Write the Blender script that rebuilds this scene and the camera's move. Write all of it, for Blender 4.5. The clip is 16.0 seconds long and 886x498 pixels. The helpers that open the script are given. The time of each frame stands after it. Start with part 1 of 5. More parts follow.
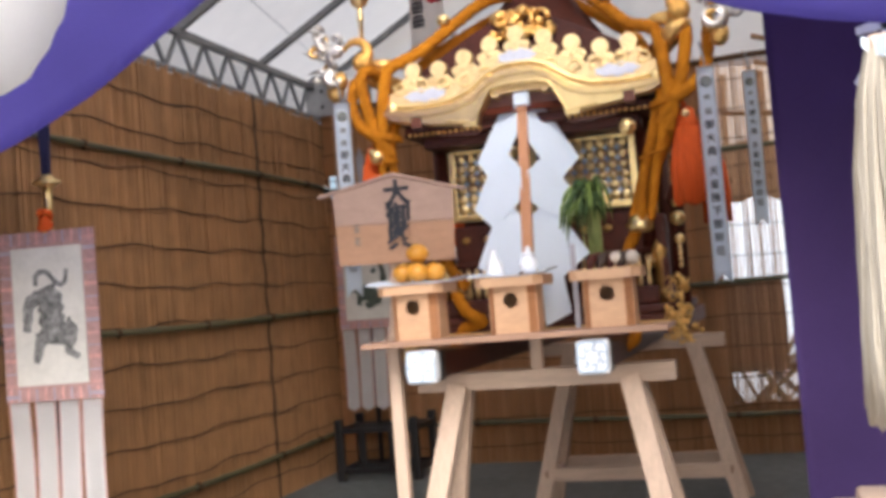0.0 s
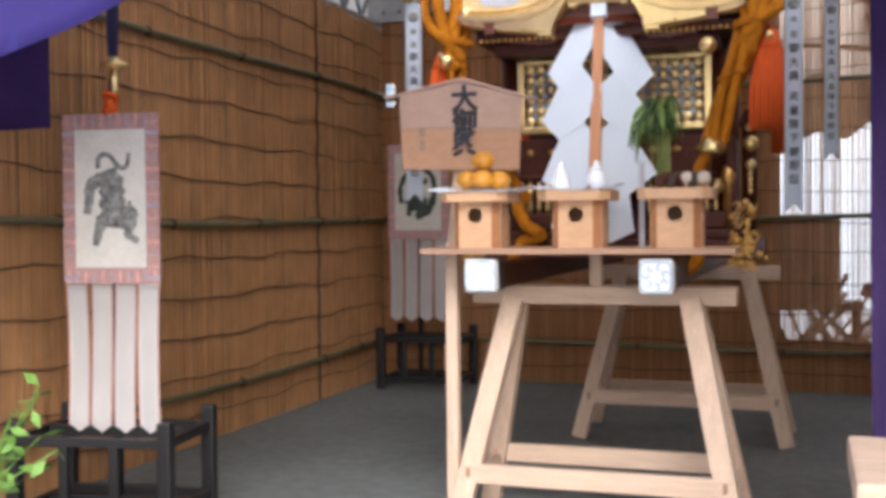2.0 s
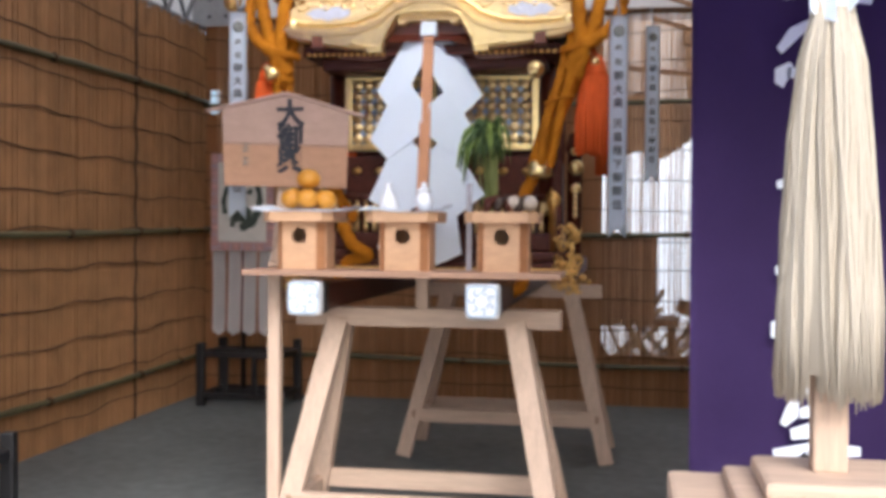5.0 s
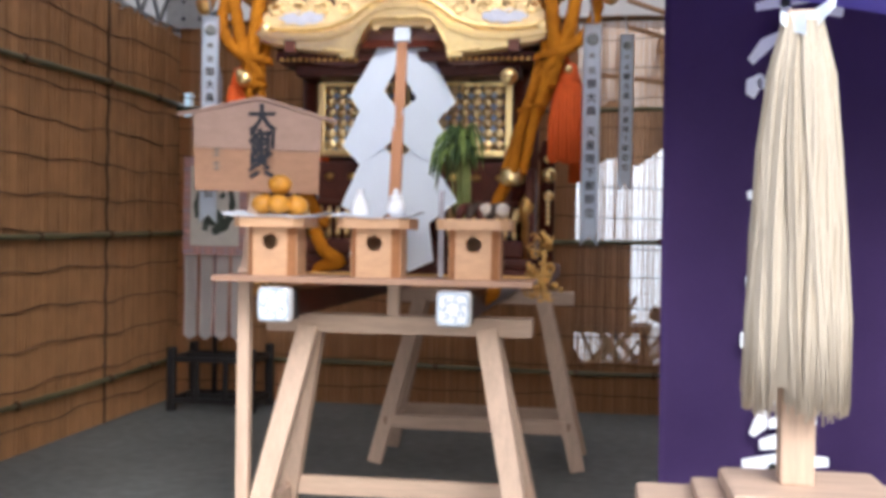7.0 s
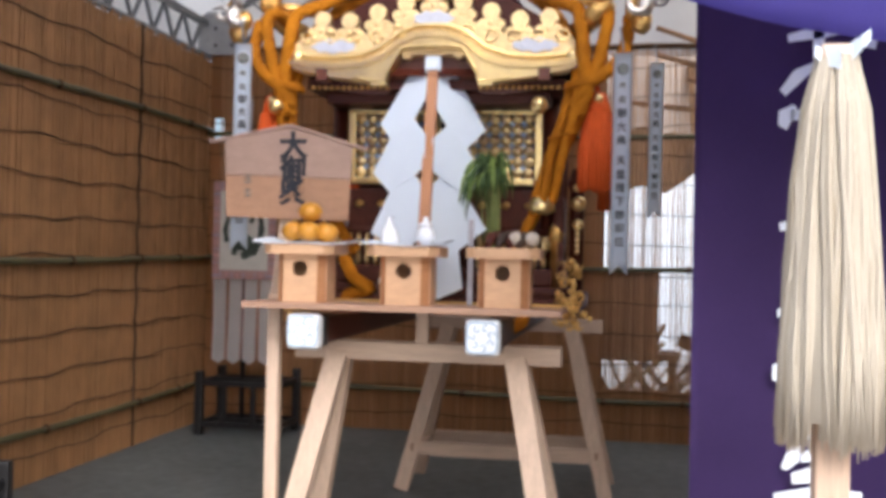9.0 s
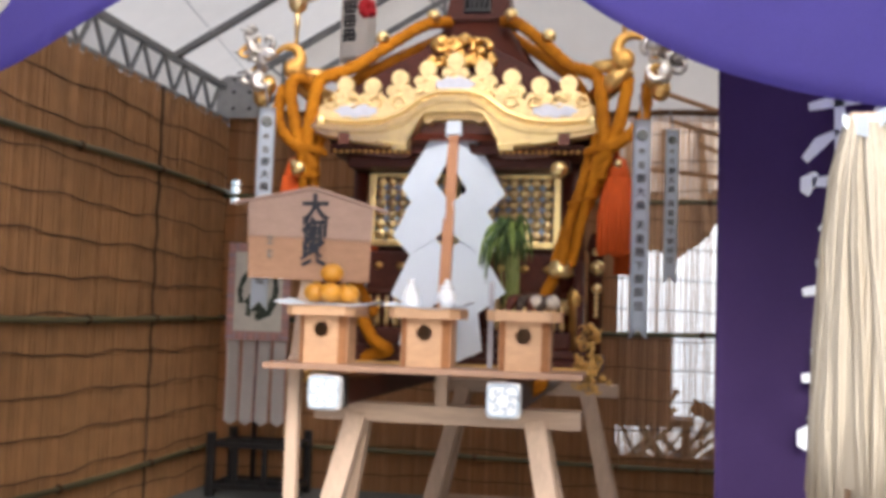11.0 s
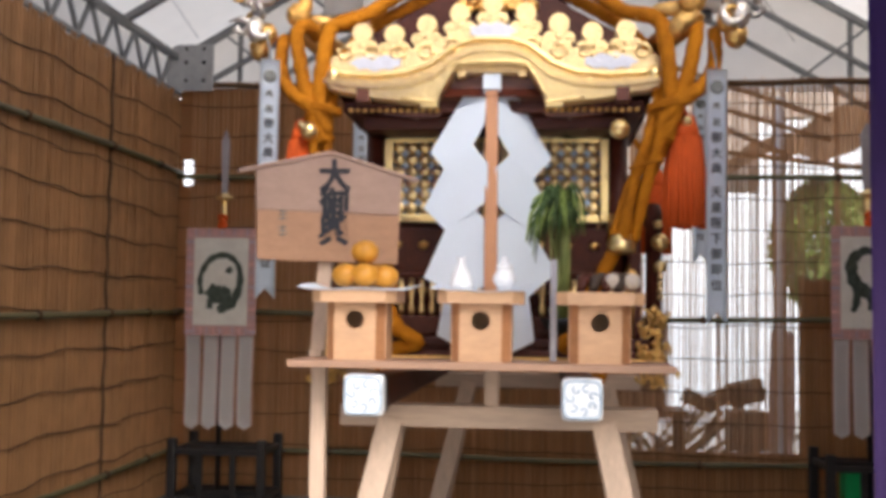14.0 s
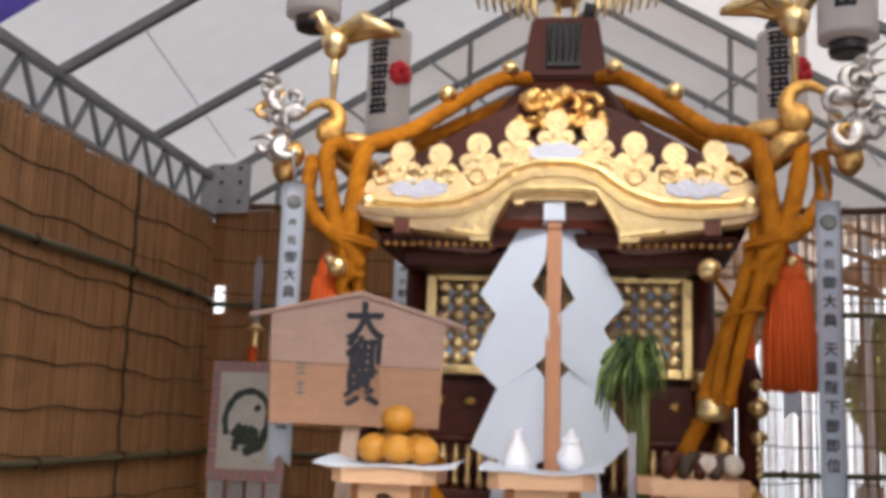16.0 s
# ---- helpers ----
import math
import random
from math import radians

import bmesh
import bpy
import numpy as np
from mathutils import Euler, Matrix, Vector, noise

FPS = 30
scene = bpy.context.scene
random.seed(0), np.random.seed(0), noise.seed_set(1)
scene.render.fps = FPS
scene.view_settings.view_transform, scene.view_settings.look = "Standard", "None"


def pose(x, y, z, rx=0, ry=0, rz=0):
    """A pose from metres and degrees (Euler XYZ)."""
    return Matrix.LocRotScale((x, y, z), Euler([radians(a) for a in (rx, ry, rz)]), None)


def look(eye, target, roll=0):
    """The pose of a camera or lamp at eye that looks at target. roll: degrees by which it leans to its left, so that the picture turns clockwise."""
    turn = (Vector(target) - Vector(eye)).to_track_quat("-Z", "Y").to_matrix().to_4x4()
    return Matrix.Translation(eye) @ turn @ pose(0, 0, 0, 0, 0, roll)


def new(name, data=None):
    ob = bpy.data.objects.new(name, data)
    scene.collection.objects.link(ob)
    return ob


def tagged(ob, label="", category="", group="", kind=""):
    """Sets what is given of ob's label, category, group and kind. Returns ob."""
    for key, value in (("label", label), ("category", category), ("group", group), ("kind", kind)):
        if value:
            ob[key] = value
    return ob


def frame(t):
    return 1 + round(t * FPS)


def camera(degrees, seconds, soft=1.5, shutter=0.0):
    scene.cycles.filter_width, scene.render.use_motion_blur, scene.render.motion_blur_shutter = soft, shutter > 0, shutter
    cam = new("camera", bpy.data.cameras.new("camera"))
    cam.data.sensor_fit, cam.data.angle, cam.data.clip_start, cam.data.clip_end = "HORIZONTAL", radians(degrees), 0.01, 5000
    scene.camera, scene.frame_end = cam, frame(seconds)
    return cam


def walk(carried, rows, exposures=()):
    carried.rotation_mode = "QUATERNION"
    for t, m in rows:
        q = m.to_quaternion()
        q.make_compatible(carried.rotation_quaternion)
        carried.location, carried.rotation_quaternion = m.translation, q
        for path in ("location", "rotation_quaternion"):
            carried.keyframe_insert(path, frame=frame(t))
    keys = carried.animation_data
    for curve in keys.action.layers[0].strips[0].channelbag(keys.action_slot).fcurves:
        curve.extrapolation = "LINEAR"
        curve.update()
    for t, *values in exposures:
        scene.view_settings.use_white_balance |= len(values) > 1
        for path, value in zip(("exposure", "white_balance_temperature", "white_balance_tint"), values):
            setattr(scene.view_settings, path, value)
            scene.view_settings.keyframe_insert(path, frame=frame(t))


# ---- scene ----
cam = camera(44.1, 16.0, soft=4.2)
PATH = [
    (0, (-0.131, 0.016, 1.172), (-0.695, 1.932, 1.267), -4.5),
    (0.5, (-0.14, 0.029, 1.163), (-0.688, 1.951, 1.225), -4.9),
    (1, (-0.181, 0.081, 1.142), (-0.795, 1.984, 1.149), -3.2),
    (1.5, (-0.218, 0.056, 1.131), (-0.9, 1.936, 1.122), -1.1),
    (2, (-0.237, 0.036, 1.126), (-0.872, 1.932, 1.081), -0.5),
    (2.5, (-0.24, 0.057, 1.125), (-0.807, 1.974, 1.054), -0.2),
    (3, (-0.242, 0.07, 1.134), (-0.749, 2.003, 1.057), 0.2),
    (3.5, (-0.237, 0.087, 1.148), (-0.667, 2.038, 1.08), 0.5),
    (4, (-0.243, 0.11, 1.178), (-0.633, 2.071, 1.141), 0.5),
    (4.5, (-0.249, 0.123, 1.183), (-0.606, 2.09, 1.159), 0.4),
    (5, (-0.252, 0.129, 1.18), (-0.583, 2.101, 1.145), 0.5),
    (7.5, (-0.24, 0.146, 1.193), (-0.526, 2.126, 1.17), 1.0),
    (8, (-0.242, 0.146, 1.195), (-0.551, 2.122, 1.175), 1.2),
    (8.5, (-0.248, 0.145, 1.198), (-0.577, 2.118, 1.186), 1.3),
    (9, (-0.252, 0.139, 1.204), (-0.587, 2.11, 1.22), 1.4),
    (9.5, (-0.246, 0.132, 1.208), (-0.588, 2.102, 1.251), 1.5),
    (10, (-0.253, 0.121, 1.212), (-0.603, 2.088, 1.305), 1.7),
    (10.2, (-0.254, 0.125, 1.217), (-0.608, 2.09, 1.325), 1.6),
    (12.3, (-0.497, 0.068, 1.151), (-0.835, 2.034, 1.288), 2.5),
    (12.5, (-0.537, 0.089, 1.147), (-0.862, 2.06, 1.26), 2.0),
    (13, (-0.606, 0.245, 1.135), (-0.901, 2.221, 1.232), 1.8),
    (13.5, (-0.658, 0.442, 1.167), (-0.941, 2.417, 1.304), 1.0),
    (14, (-0.805, 0.646, 1.174), (-1.0, 2.633, 1.293), 0.8),
    (14.5, (-0.863, 0.786, 1.217), (-0.92, 2.778, 1.384), 0.0),
    (15, (-0.849, 0.971, 1.242), (-0.955, 2.958, 1.445), -0.3),
    (15.5, (-0.829, 1.131, 1.288), (-1.068, 3.1, 1.549), -0.2),
    (16, (-0.873, 1.216, 1.323), (-1.158, 3.168, 1.655), 2.0),
]
walk(cam, [(t, look(eye, target, roll)) for t, eye, target, roll in PATH], exposures=[(0, 0.28, 5900, 10), (4, 0.2, 5700, 10), (8.5, 0.2, 5740, 10), (12, 0.2, 6100, 10), (14, 0.18, 6080, 10), (16, -0.02, 5980, 10)])

# ---- world and light ----
world = bpy.data.worlds.new("sky")
scene.world = world
world.use_nodes = True
wn = world.node_tree
sky = wn.nodes.new("ShaderNodeTexSky")
sky.sky_type, sky.sun_disc = "NISHITA", False
sky.sun_elevation, sky.sun_rotation = radians(39), radians(160)
sky.air_density, sky.dust_density, sky.ozone_density = 1.0, 6.0, 0.6
haze = wn.nodes.new("ShaderNodeHueSaturation")
haze.inputs["Saturation"].default_value = 0.85
wn.links.new(sky.outputs["Color"], haze.inputs["Color"])
wn.links.new(haze.outputs["Color"], wn.nodes["Background"].inputs["Color"])
wn.nodes["Background"].inputs["Strength"].default_value = 0.225
sun = new("sun", bpy.data.lights.new("sun", "SUN"))
sun.data.energy, sun.data.angle, sun.data.color = 1.45, radians(20), (1.0, 0.98, 0.96)
sun.matrix_basis = look((3.3, -9, 7.8), (0, 0, 0))


# ---- materials ----
def mat(name, color, rough=0.6, metal=0.0, vary=0.15, scale=6.0, stretch=(1, 1, 1), bump=0.2, spec=0.5, fine=60.0, sub=None, deep=0.004, island=False):
    """A surface with broad stains, fine grain and relief, in object space."""
    m = bpy.data.materials.new(name)
    m.use_nodes = True
    nt = m.node_tree
    p = nt.nodes["Principled BSDF"]
    tc = nt.nodes.new("ShaderNodeTexCoord")
    mp = nt.nodes.new("ShaderNodeMapping")
    mp.inputs["Scale"].default_value = stretch
    nt.links.new(tc.outputs["Object"], mp.inputs["Vector"])
    n1, n2 = nt.nodes.new("ShaderNodeTexNoise"), nt.nodes.new("ShaderNodeTexNoise")
    n1.inputs["Scale"].default_value, n2.inputs["Scale"].default_value = scale, fine
    n1.inputs["Detail"].default_value, n2.inputs["Detail"].default_value = 4, 5
    for n in (n1, n2):
        nt.links.new(mp.outputs["Vector"], n.inputs["Vector"])
    mixf = nt.nodes.new("ShaderNodeMix")
    mixf.inputs[0].default_value = 0.45
    nt.links.new(n1.outputs["Fac"], mixf.inputs[2])
    nt.links.new(n2.outputs["Fac"], mixf.inputs[3])
    info = nt.nodes.new("ShaderNodeObjectInfo")
    add = nt.nodes.new("ShaderNodeMath")
    add.operation = "MULTIPLY_ADD"
    add.inputs[1].default_value = 0.16
    if island:
        geo = nt.nodes.new("ShaderNodeNewGeometry")
        add.inputs[1].default_value = island if island is not True else 0.45
        nt.links.new(geo.outputs["Random Per Island"], add.inputs[0])
    else:
        nt.links.new(info.outputs["Random"], add.inputs[0])
    nt.links.new(mixf.outputs[0], add.inputs[2])
    ramp = nt.nodes.new("ShaderNodeValToRGB")
    a, b = ramp.color_ramp.elements
    a.position, b.position = 0.3, 0.8
    dark = sub or tuple(c * (1 - 2 * vary) for c in color)
    a.color = (*dark, 1)
    b.color = (*[min(1, c * (1 + vary)) for c in color], 1)
    nt.links.new(add.outputs[0], ramp.inputs["Fac"])
    nt.links.new(ramp.outputs["Color"], p.inputs["Base Color"])
    p.inputs["Roughness"].default_value, p.inputs["Metallic"].default_value = rough, metal
    p.inputs["Specular IOR Level"].default_value = spec
    if bump:
        bp = nt.nodes.new("ShaderNodeBump")
        bp.inputs["Strength"].default_value, bp.inputs["Distance"].default_value = bump, deep
        nt.links.new(n2.outputs["Fac"], bp.inputs["Height"])
        nt.links.new(bp.outputs["Normal"], p.inputs["Normal"])
    return m


def thin(name, color, through_color, share=0.5, rough=0.8, vary=0.08, scale=8.0, stretch=(1, 1, 1)):
    """Cloth, paper or tent sheet that lets light through."""
    m = mat(name, color, rough, 0, vary, scale, stretch, 0.1, 0.2, 200)
    nt = m.node_tree
    out, p = nt.nodes["Material Output"], nt.nodes["Principled BSDF"]
    tr, mx = nt.nodes.new("ShaderNodeBsdfTranslucent"), nt.nodes.new("ShaderNodeMixShader")
    tr.inputs["Color"].default_value = (*through_color, 1)
    mx.inputs["Fac"].default_value = share
    nt.links.new(p.outputs[0], mx.inputs[1])
    nt.links.new(tr.outputs[0], mx.inputs[2])
    nt.links.new(mx.outputs[0], out.inputs["Surface"])
    return m


# Mottled concrete; its wide dark-to-pale spread also imitates soft patches of light.
CONCRETE = mat("concrete", (0.13, 0.142, 0.138), 0.6, 0, 0.3, 0.9, bump=0.3, fine=14, sub=(0.022, 0.024, 0.024))
GRAVEL = mat("gravel", (0.58, 0.56, 0.53), 0.9, 0, 0.2, 0.8, bump=0.5, fine=30)
REED = mat("reed_mat", (0.4, 0.225, 0.11), 0.65, 0, 0.2, 2.0, (1, 1, 1), 0.5, 0.3, 12)
REED_STEM = mat("reed_stem", (0.45, 0.26, 0.13), 0.6, 0, 0.2, 3.0, (8, 8, 0.6), 0.2, 0.3, 20, (0.24, 0.13, 0.06), island=0.4)
REED_THIN = thin("reed_mat_lit", (0.4, 0.225, 0.11), (0.5, 0.25, 0.1), 0.4, 0.7, 0.2, 2.0)
REED_DENSE = mat("reed_dense", (0.45, 0.24, 0.105), 0.65, 0, 0.2, 1.6, (1, 1, 0.8), 0.2, 0.3, 9, (0.25, 0.135, 0.06), island=0.2)
TWINE = mat("twine", (0.1, 0.055, 0.028), 0.9, 0, 0.2)
BAMBOO = mat("green_bamboo", (0.12, 0.11, 0.05), 0.45, 0, 0.3, 3.0, (1, 1, 1), 0.1)
TENT = thin("tent_sheet", (0.78, 0.75, 0.71), (0.76, 0.72, 0.67), 0.55)
THATCH = mat("old_thatch", (0.14, 0.078, 0.04), 0.9, 0, 0.3, 3, (6, 6, 1), 0.6, 0.2, 30)
BLUEGREY = mat("blue_grey_enamel", (0.42, 0.52, 0.62), 0.4, 0, 0.15, 30, bump=0.2)
STEEL = mat("galvanised_steel", (0.24, 0.24, 0.24), 0.55, 0.35, 0.2, 5, bump=0.1)
WOOD = mat("pale_cypress", (0.57, 0.42, 0.31), 0.55, 0, 0.16, 3.0, (14, 14, 1.2), 0.15, 0.35, 14)
WOOD_X = mat("pale_cypress_lengthwise", (0.57, 0.42, 0.31), 0.55, 0, 0.16, 3.0, (1.2, 14, 14), 0.15, 0.35, 14)
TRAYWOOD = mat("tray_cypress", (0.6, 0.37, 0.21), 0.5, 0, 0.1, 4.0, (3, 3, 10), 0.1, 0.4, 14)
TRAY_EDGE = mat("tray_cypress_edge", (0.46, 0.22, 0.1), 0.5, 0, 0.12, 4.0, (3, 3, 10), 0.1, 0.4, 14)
BOARD_LOW = mat("board_cypress_warm", (0.44, 0.25, 0.15), 0.6, 0, 0.1, 3.0, (1.2, 10, 12), 0.1, 0.3, 14)
BOARD = mat("board_cypress", (0.4, 0.27, 0.21), 0.6, 0, 0.1, 3.0, (1.2, 10, 12), 0.1, 0.3, 14)
LACQUER = mat("dark_lacquer", (0.085, 0.018, 0.008), 0.5, 0, 0.3, 6, bump=0.05, spec=0.3)
BLACKWOOD = mat("black_lacquered_wood", (0.012, 0.011, 0.012), 0.4, 0, 0.3, 6, bump=0.1)
GOLD = mat("gold_plate", (0.95, 0.7, 0.34), 0.34, 1.0, 0.12, 30, bump=0.7, fine=75, deep=0.005)
GOLD_SMOOTH = mat("polished_gold", (0.97, 0.72, 0.33), 0.3, 1.0, 0.1, 12, bump=0.6, fine=40, deep=0.006)
GOLD_MATTE = mat("matte_gold", (0.9, 0.66, 0.33), 0.42, 1.0, 0.16, 40, bump=1.0, fine=120, deep=0.005)
GOLD_SCROLL = mat("stippled_gold", (0.82, 0.46, 0.12), 0.5, 0.85, 0.25, 40, bump=1.0, fine=150, deep=0.004)
GOLD_DARK = mat("old_gold", (0.8, 0.5, 0.16), 0.36, 1.0, 0.2, 25, bump=1.0, fine=60, deep=0.007)
SILVER = mat("silver_plate", (0.74, 0.7, 0.64), 0.42, 1.0, 0.2, 25, bump=0.9, fine=70, deep=0.006)
CORD = mat("orange_braided_cord", (0.45, 0.165, 0.006), 0.85, 0, 0.3, 14, bump=1.0, spec=0.15, fine=140, sub=(0.22, 0.07, 0.003))
VERMILION = mat("vermilion_silk", (0.72, 0.11, 0.012), 0.7, 0, 0.2, 6, (30, 30, 1), 0.4, 0.3, 20)
PAPER = thin("white_paper", (0.8, 0.88, 0.96), (0.8, 0.84, 0.88), 0.15, vary=0.03)
INK = mat("ink", (0.02, 0.022, 0.03), 0.7, 0, 0.2, bump=0)
GREYINK = mat("grey_ink", (0.16, 0.165, 0.15), 0.8, 0, 0.5, 30, bump=0)
PURPLE = thin("purple_cloth", (0.085, 0.05, 0.16), (0.1, 0.06, 0.24), 0.2, vary=0.12, scale=4)
VIOLET = thin("violet_cloth", (0.14, 0.115, 0.42), (0.16, 0.12, 0.5), 0.4, vary=0.12, scale=4)
WHITECLOTH = thin("white_cloth", (0.82, 0.8, 0.78), (0.7, 0.68, 0.66), 0.25, vary=0.05)
PAINTGROUND = mat("painting_ground", (0.7, 0.68, 0.62), 0.85, 0, 0.1, 10, bump=0.1)
BROCADE = mat("pink_brocade", (0.5, 0.3, 0.28), 0.7, 0, 0.3, 60, (8, 8, 1), 0.3)
HEMP = mat("pale_hemp", (0.42, 0.375, 0.3), 0.8, 0, 0.1, 5, (50, 50, 1), 0.5, 0.3, 10, (0.34, 0.28, 0.2), island=True)
WHITEPAINT = mat("white_paint", (0.8, 0.82, 0.84), 0.3, 0, 0.05, 10, bump=0.05)
FRUIT = mat("orange_peel", (0.56, 0.25, 0.02), 0.45, 0, 0.12, 20, bump=0.4, fine=150)
PORCELAIN = mat("white_porcelain", (0.85, 0.87, 0.9), 0.15, 0, 0.03, bump=0)
LEAF = mat("leaf", (0.2, 0.27, 0.06), 0.5, 0, 0.3, 8, bump=0.2, sub=(0.05, 0.085, 0.02), island=True)
STALK = mat("rice_stalk", (0.22, 0.24, 0.07), 0.55, 0, 0.25, 10, (6, 6, 1), 0.2, sub=(0.13, 0.17, 0.04), island=True)
LEAF_DARK = mat("dark_leaf", (0.055, 0.1, 0.025), 0.6, 0, 0.4, 8, bump=0.2)
RED = mat("red_paint", (0.6, 0.015, 0.025), 0.6, 0, 0.1, bump=0)
GREYINK_LIGHT = mat("pale_grey_ink", (0.27, 0.27, 0.26), 0.8, 0, 0.5, 30, bump=0)
TABLEWOOD = mat("brown_board", (0.36, 0.215, 0.14), 0.5, 0, 0.16, 3.0, (1.2, 14, 14), 0.15, 0.35, 14)
PALE_SILVER = mat("matte_silver", (0.62, 0.63, 0.68), 0.55, 0.5, 0.08, 30, bump=0.6, fine=90)
BLUE = mat("pale_blue_enamel", (0.5, 0.62, 0.76), 0.5, 0, 0.1, bump=0)


# ---- mesh helpers ----
def part(name, bm, material, parent=None, label="", smooth=False):
    """Links a bmesh as one mesh object, under a thing or a part where one is given."""
    me = bpy.data.meshes.new(name)
    if smooth:
        for f in bm.faces:
            f.smooth = True
    bm.to_mesh(me)
    bm.free()
    for m in material if isinstance(material, (list, tuple)) else [material]:
        me.materials.append(m)
    ob = new(name, me)
    if parent:
        ob.parent = parent
        ob.matrix_parent_inverse = parent.matrix_basis.inverted()
    return tagged(ob, label)


def thing(name, base, label, category, group="", kind=""):
    e = new(name)
    e.empty_display_size = 0.05
    e.matrix_basis = Matrix.Translation(base)
    return tagged(e, label, category, group, kind)


def box(lo, hi, bevel=0.0, bm=None, turn=None):
    """A box from corner to corner, with bevelled edges."""
    b = bmesh.new()
    lo, hi = Vector(lo), Vector(hi)
    bmesh.ops.create_cube(b, size=1, matrix=Matrix.Translation((lo + hi) / 2) @ Matrix.Diagonal((*(hi - lo), 1)))
    if bevel:
        bmesh.ops.bevel(b, geom=b.edges[:], offset=bevel, segments=2, affect="EDGES", profile=0.6)
    if turn:
        bmesh.ops.transform(b, matrix=turn, verts=b.verts)
    return join(bm, b)


def join(bm, b):
    if bm is None:
        return b
    me = bpy.data.meshes.new("tmp")
    b.to_mesh(me)
    b.free()
    bm.from_mesh(me)
    bpy.data.meshes.remove(me)
    return bm


def bar(p, q, w, d, bevel=0.003, bm=None, side=(0, 1, 0)):
    """A squared timber from p to q, w wide and d deep towards side."""
    p, q = Vector(p), Vector(q)
    z = (q - p).normalized()
    y = Vector(side)
    y = (y - z * y.dot(z)).normalized()
    x = y.cross(z)
    m = Matrix((x, y, z)).transposed().to_4x4()
    m.translation = (p + q) / 2
    h = (q - p).length / 2
    return box((-w / 2, -d / 2, -h), (w / 2, d / 2, h), bevel, bm, m)


def tube(points, r, sides=8, bm=None, closed=False):
    """A round rod, rope or pipe along points; r is one radius or one for each point."""
    b = bmesh.new() if bm is None else bm
    pts = [Vector(p) for p in points]
    rs = r if isinstance(r, (list, tuple)) else [r] * len(pts)
    rings, up = [], None
    for i, p in enumerate(pts):
        a, c = pts[max(i - 1, 0)], pts[min(i + 1, len(pts) - 1)]
        d = (c - a).normalized()
        if up is None:
            up = d.orthogonal().normalized()
        up = (up - d * up.dot(d)).normalized()
        s = d.cross(up)
        rings.append([b.verts.new(p + (up * math.cos(k * math.tau / sides) + s * math.sin(k * math.tau / sides)) * rs[i]) for k in range(sides)])
    for u, v in zip(rings, rings[1:]):
        for k in range(sides):
            b.faces.new((u[k], u[(k + 1) % sides], v[(k + 1) % sides], v[k])).smooth = True
    b.faces.new(rings[0][::-1])
    b.faces.new(rings[-1])
    return b


def lathe(profile, centre=(0, 0, 0), sides=20, bm=None, squash=(1, 1)):
    """A turned form from pairs of radius and height."""
    b = bmesh.new() if bm is None else bm
    cx, cy, cz = centre
    rings = [[b.verts.new((cx + r * squash[0] * math.cos(k * math.tau / sides), cy + r * squash[1] * math.sin(k * math.tau / sides), cz + z)) for k in range(sides)] for r, z in profile]
    for u, v in zip(rings, rings[1:]):
        for k in range(sides):
            b.faces.new((u[k], u[(k + 1) % sides], v[(k + 1) % sides], v[k])).smooth = True
    b.faces.new(rings[0][::-1])
    b.faces.new(rings[-1])
    return b


def ball(c, r, bm=None, squash=(1, 1, 1), sub=2):
    b = bmesh.new()
    bmesh.ops.create_icosphere(b, subdivisions=sub, radius=r, matrix=Matrix.Translation(c) @ Matrix.Diagonal((*squash, 1)))
    for f in b.faces:
        f.smooth = True
    return join(bm, b)


def plate(outline, y0, y1, bm=None, bevel=0.0):
    """A cut-out plate from an outline of x and z, from depth y0 (front) to y1 (back)."""
    b = bmesh.new()
    vs = [b.verts.new((x, y0, z)) for x, z in outline]
    f = b.faces.new(vs)
    r = bmesh.ops.extrude_face_region(b, geom=[f])
    bmesh.ops.translate(b, verts=[v for v in r["geom"] if isinstance(v, bmesh.types.BMVert)], vec=(0, y1 - y0, 0))
    bmesh.ops.recalc_face_normals(b, faces=b.faces)
    if bevel:
        edges = [e for e in b.edges if abs(e.verts[0].co.y - y0) < 1e-6 and abs(e.verts[1].co.y - y0) < 1e-6]
        bmesh.ops.bevel(b, geom=edges, offset=bevel, segments=2, affect="EDGES")
    bmesh.ops.triangulate(b, faces=[f for f in b.faces if len(f.verts) > 4])
    return join(bm, b)


def sheet(fn, nu, nv, bm=None, thick=0.0):
    """A cloth or sheet from a function of u and v in 0..1."""
    b = bmesh.new() if bm is None else bm
    g = [[b.verts.new(fn(i / nu, j / nv)) for j in range(nv + 1)] for i in range(nu + 1)]
    for i in range(nu):
        for j in range(nv):
            b.faces.new((g[i][j], g[i + 1][j], g[i + 1][j + 1], g[i][j + 1])).smooth = True
    return b


def glyphs(name, text, size, place, parent, material, depth=0.001, label="", turn=0, bold=0.018):
    """Writing with the built-in font, facing the front (towards -y)."""
    c = bpy.data.curves.new(name, "FONT")
    c.body, c.size, c.align_x, c.align_y, c.extrude = text, size, "CENTER", "CENTER", depth
    c.offset = size * bold
    o = bpy.data.objects.new(name, c)
    scene.collection.objects.link(o)
    bpy.context.view_layer.update()
    me = bpy.data.meshes.new_from_object(o.evaluated_get(bpy.context.evaluated_depsgraph_get()))
    bpy.data.objects.remove(o)
    b = bmesh.new()
    b.from_mesh(me)
    bpy.data.meshes.remove(me)
    bmesh.ops.transform(b, matrix=pose(*place, 90, turn, 0), verts=b.verts)
    return part(name, b, material, parent, label)


